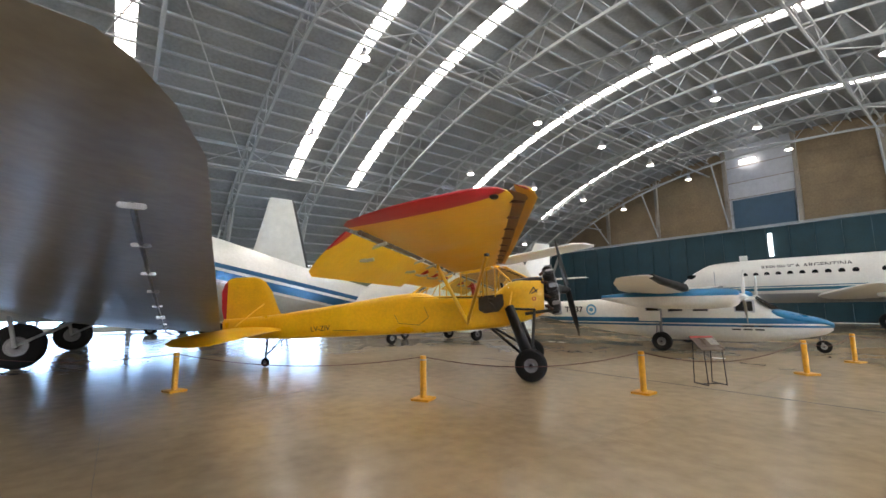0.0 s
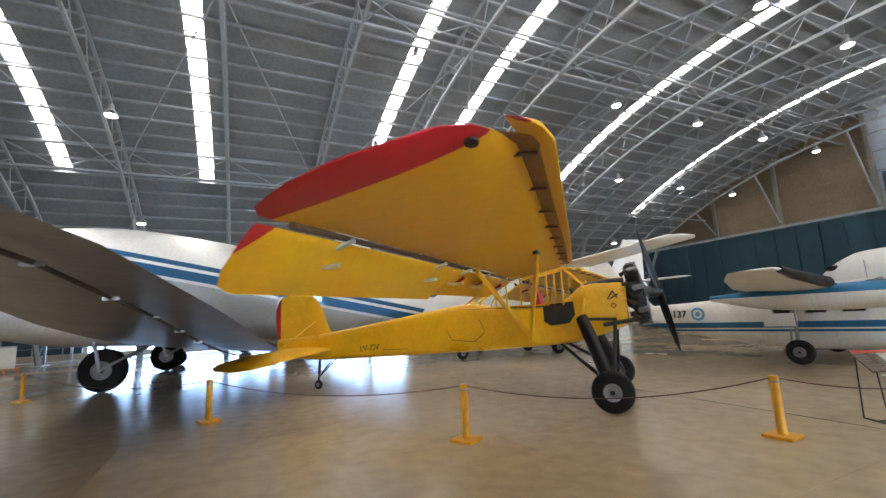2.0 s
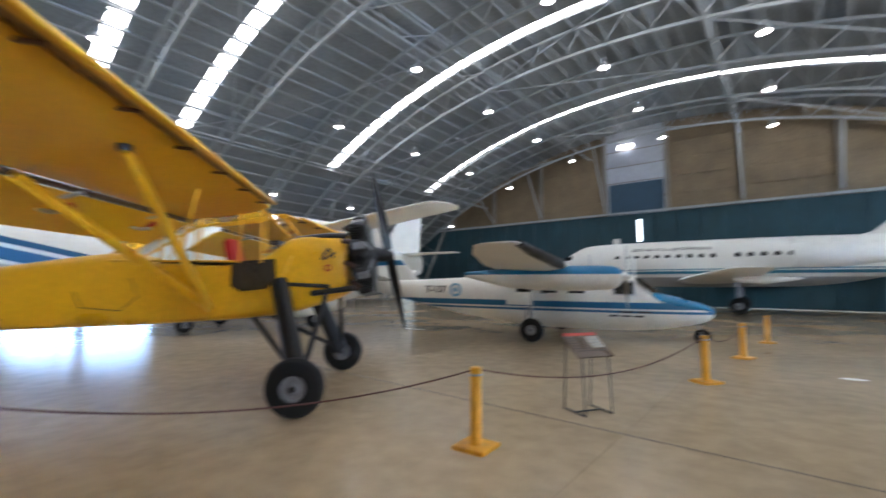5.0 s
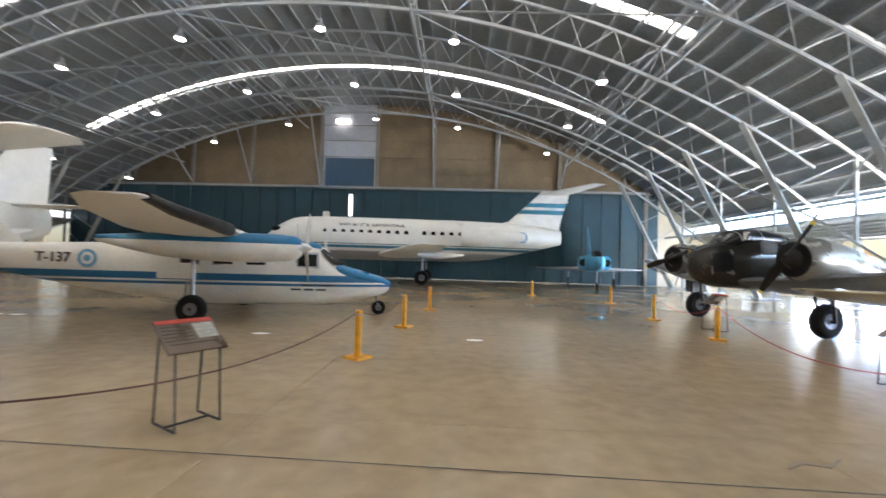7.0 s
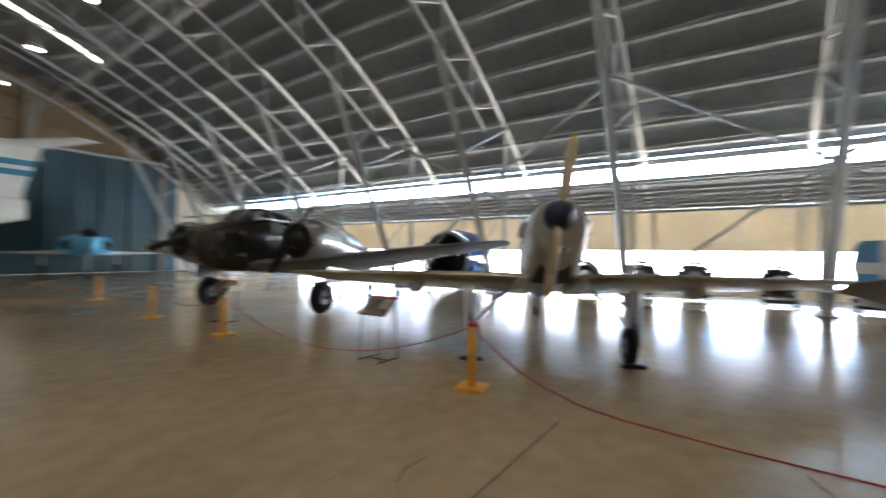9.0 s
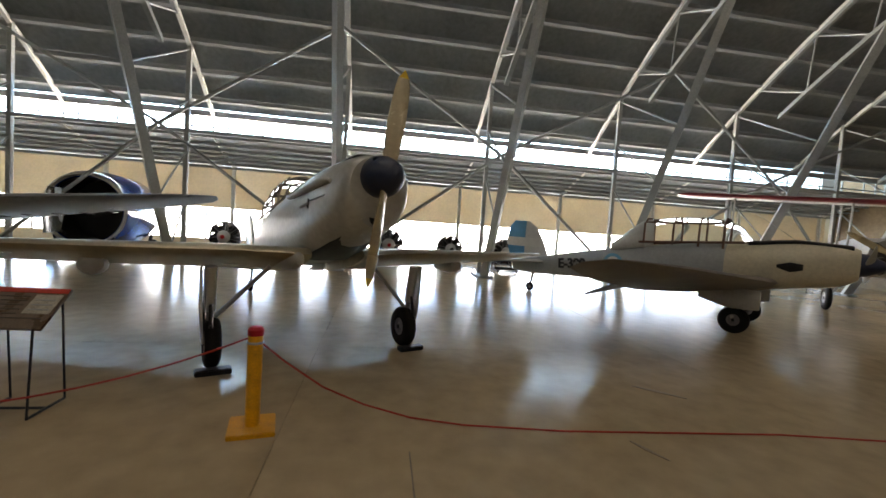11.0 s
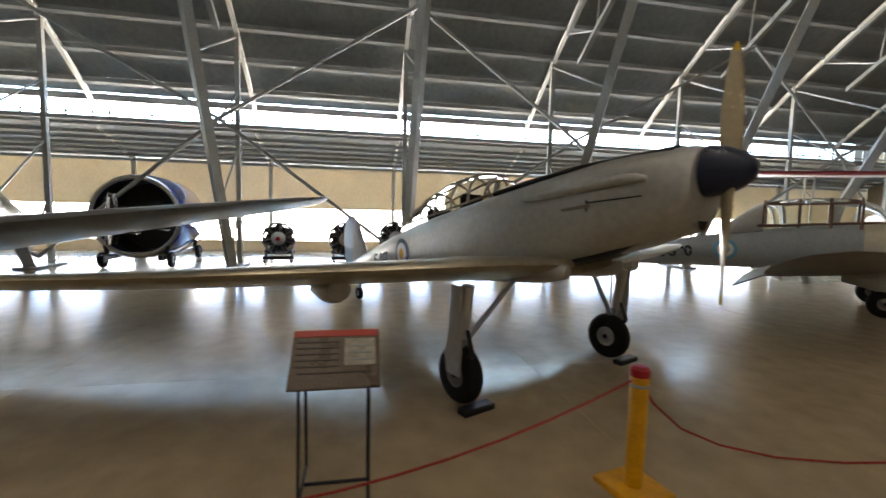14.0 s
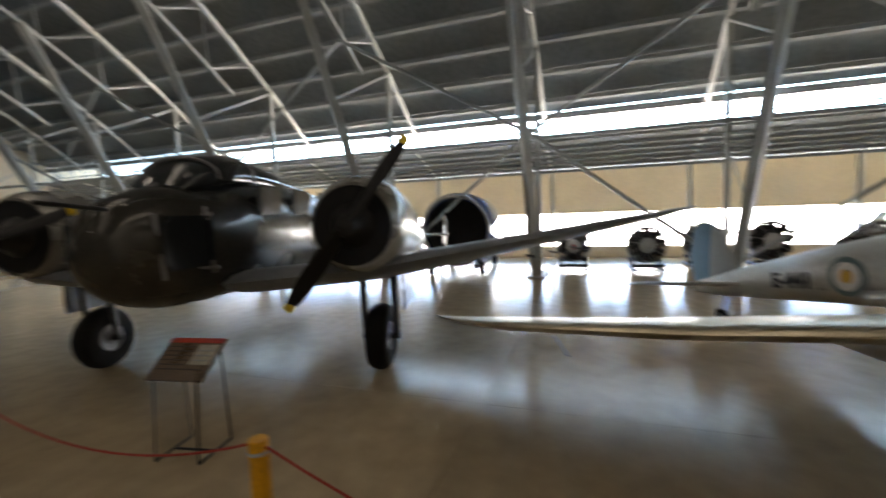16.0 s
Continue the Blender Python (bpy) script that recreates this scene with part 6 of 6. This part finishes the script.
M_finedge = mat("fin_white", (0.6, 0.6, 0.55), 0.5, bands=(("x", -9, -5.1, 0.24, (0.03, 0.03, 0.03)),))
M_darkblue = mat("dark_blue_gloss", (0.008, 0.035, 0.17), 0.12, 0, 0.2, 1.5, 0, coat=0.5)

# ---- put the place together ----
build_roof()
tr = build_truss()
tr.matrix_world = pose(0, TRUSS_Y[0], 0)
for y in TRUSS_Y[1:]:
    copy_thing(tr, pose(0, y, 0))
build_bracing()
build_side(1)
build_side(-1)
build_ends()
lamp = build_lamp()
LAMPS = [(x, y) for y in (-12.6, -4.2, 8.0, 20.0, 27.0, 34.0, 41.0) for x in (-29.5, -22.0, -15.5, -8.0, -1.0, 6.5)]
first = True
for x, y in LAMPS:
    m = pose(x, y, roof_z(x) - 2.0)
    if first:
        lamp.matrix_world, first = m, False
    else:
        copy_thing(lamp, m)
floor = build_floor()

yellow_plane()
airliner_old()
commander()
jet_airliner()
fighter()
camo_twin()
silver_trainer()
radial_trainer()
biplane()
far_airliner()
transport()
blue_barrel()
for i, (x, y, r) in enumerate(((18.1, 14.3, 0.52), (18.1, 12.15, 0.56), (19.2, 10.4, 0.6), (19.3, 8.6, 0.6), (18.6, 4.0, 0.52), (18.8, 6.2, 0.52))):
    engine_on_stand(i, pose(x, y, 0, 0, 0, 185), r, (M_red, M_silver, M_iron)[i % 3])
tug(pose(-33.0, 2.5, 0, 0, 0, 80), M_darkblue)
tug(pose(-33.0, 6.0, 0, 0, 0, 88), M_darkblue)

def crate(m):
    a = thing("pallet_crate", m, "white equipment box on an orange pallet by the wall", "crate", "stored equipment")
    for y in (-0.5, 0, 0.5):
        part("bearer", box(bmesh.new(), (0, y, 0.08), (1.3, 0.12, 0.16), bev=0.01), M_pallet, a)
    part("deck", box(bmesh.new(), (0, 0, 0.19), (1.4, 1.2, 0.06), bev=0.01), M_pallet, a)
    part("box", box(bmesh.new(), (0, 0, 0.75), (0.9, 0.8, 1.06), bev=0.03), M_white, a)
    part("lid", box(bmesh.new(), (0, 0, 1.3), (0.96, 0.86, 0.06), bev=0.02), M_greypanel, a)
    return a


CRATE = (-29.5, -9.60)
M_pallet = mat("orange_pallet_paint", (0.5, 0.16, 0.04), 0.6, 0, 0.4, 5)
c0 = crate(pose(CRATE[0], CRATE[1], 0, 0, 0, 20))
copy_thing(c0, pose(CRATE[0] - 0.6, CRATE[1] - 3.4, 0, 0, 0, 70))

post = build_post()
POSTS = [(-5.33, 4.22), (-3.14, 7.6), (-9.18, 0.83), (-15.5, -4.0), (-1.85, 12.3), (-1.57, 15.6), (-1.25, 19.25), (3.3, 27.2), (6.1, 24.0), (5.56, 18.7), (5.5, 15.4), (5.6, 9.95)]
post.matrix_world = pose(*POSTS[0], 0, 0, 0, 30)
capped = build_post(True)
capped.matrix_world = pose(*POSTS[11], 0, 0, 0, 12)
for i, (x, y) in enumerate(POSTS[1:11]):
    copy_thing(post, pose(x, y, 0, 0, 0, 17 * i + 5))
for a, b, s in ((3, 2, 0.25), (2, 0, 0.2), (0, 1, 0.22), (1, 4, 0.3), (4, 5, 0.2), (5, 6, 0.2), (9, 10, 0.3), (10, 11, 0.6)):
    rope((*POSTS[a], 0.74), (*POSTS[b], 0.74), s, *(() if a > 8 else ("thin dark brown barrier rope slung between posts", M_darkrope)))
SLACK = [(5.6, 9.95, 0.72), (5.72, 9.75, 0.5), (5.8, 9.45, 0.26), (5.82, 9.1, 0.1), (5.74, 8.7, 0.02), (5.62, 8.25, 0.01), (5.5, 7.4, 0.01), (5.45, 6.4, 0.01), (5.4, 5.4, 0.01), (5.2, 4.0, 0.01), (5.3, 2.6, 0.01)]
bm = bmesh.new()
for p, q in zip(SLACK, SLACK[1:]):
    tube(bm, p, q, 0.008, n=6)
tagged(part("barrier_rope", bm, M_rope, None), "thin red rope hanging slack from a post onto the floor", "rope", "barrier ropes")
SIGN = "low information stand with printed panel and thin black legs"
sg = build_sign(SIGN)
sg.matrix_world = pose(5.95, 11.8, 0, 0, 0, 0)
copy_thing(sg, pose(-2.75, 9.48, 0, 0, 0, 150))
copy_thing(sg, pose(6.3, 16.9, 0, 0, 0, 10))

tagged(rope((-9.0, 8.98, 0.015), (5.2, 8.75, 0.015), 0.0, "thin dark cable lying flat on the floor", M_joint, 0.004), category="cable", group="floor cables")

def floor_mark(name, line, width, material, label, category, group):
    """A crack, scrape or painted sun spot lying on the concrete, along a short bent line."""
    bm = bmesh.new()
    rng = random.Random(len(line) * 7 + int(line[0][0] * 10))
    rings = []
    for k, (x, y) in enumerate(line):
        x2, y2 = line[min(k + 1, len(line) - 1)]
        x1, y1 = line[max(k - 1, 0)]
        n = max(1e-6, math.hypot(x2 - x1, y2 - y1))
        nx, ny, w = -(y2 - y1) / n, (x2 - x1) / n, width * (0.35 if k in (0, len(line) - 1) else rng.uniform(0.7, 1.2)) / 2
        rings.append([(x + nx * w, y + ny * w, 0.001), (x - nx * w, y - ny * w, 0.001), (x - nx * w * 0.9, y - ny * w * 0.9, 0.005), (x + nx * w * 0.9, y + ny * w * 0.9, 0.005)])
    return tagged(part(name, skin(bm, rings), material, None, smooth=False), label, category, group)


M_scuff = mat("floor_scuff", (0.225, 0.175, 0.115), 0.5, 0, 0.4, 6)
for line, width in ((((-7.28, 1.6), (-7.4, 1.95), (-7.45, 2.4), (-7.54, 2.72), (-7.46, 3.0)), 0.03), (((2.42, 9.15), (2.6, 9.28), (2.78, 9.22), (3.0, 9.38)), 0.06), (((3.5, 9.32), (3.7, 9.4), (3.95, 9.36)), 0.035), (((6.55, 6.1), (6.4, 5.9), (6.2, 5.68)), 0.07), (((5.34, 6.9), (5.2, 6.84), (5.04, 6.76)), 0.04)):
    floor_mark("floor_scuff", line, width, M_scuff, "dark scuffed crack in the concrete floor", "scuff", "floor scuffs")
# spots of sun through roof holes, laid on the floor as white colour
for x, y in ((0.05, 14.25), (-4.3, 14.1), (-11.4, 15.3), (-10.9, 15.35)):
    floor_mark("sun_spot", ((x - 0.16, y - 0.02), (x - 0.06, y), (x + 0.07, y + 0.01), (x + 0.17, y + 0.03)), 0.2, M_whitecol, "small sun spot painted white on the concrete floor", "paint mark", "white floor marks")

# floor slabs, each its own piece with open joints
slab = bpy.data.meshes.new("floor_slab")
bm = bmesh.new()
box(bm, (0, 0, -0.05), (4.986, 4.986, 0.1))
bm.to_mesh(slab)
bm.free()
slab.materials.append(M_floor)
for i in range(12):
    for j in range(14):
        o = new("floor_slab", slab)
        o.parent = floor
        o.location = (-34.6 + 4.99 * i, -22.7 + 4.99 * j, 0)
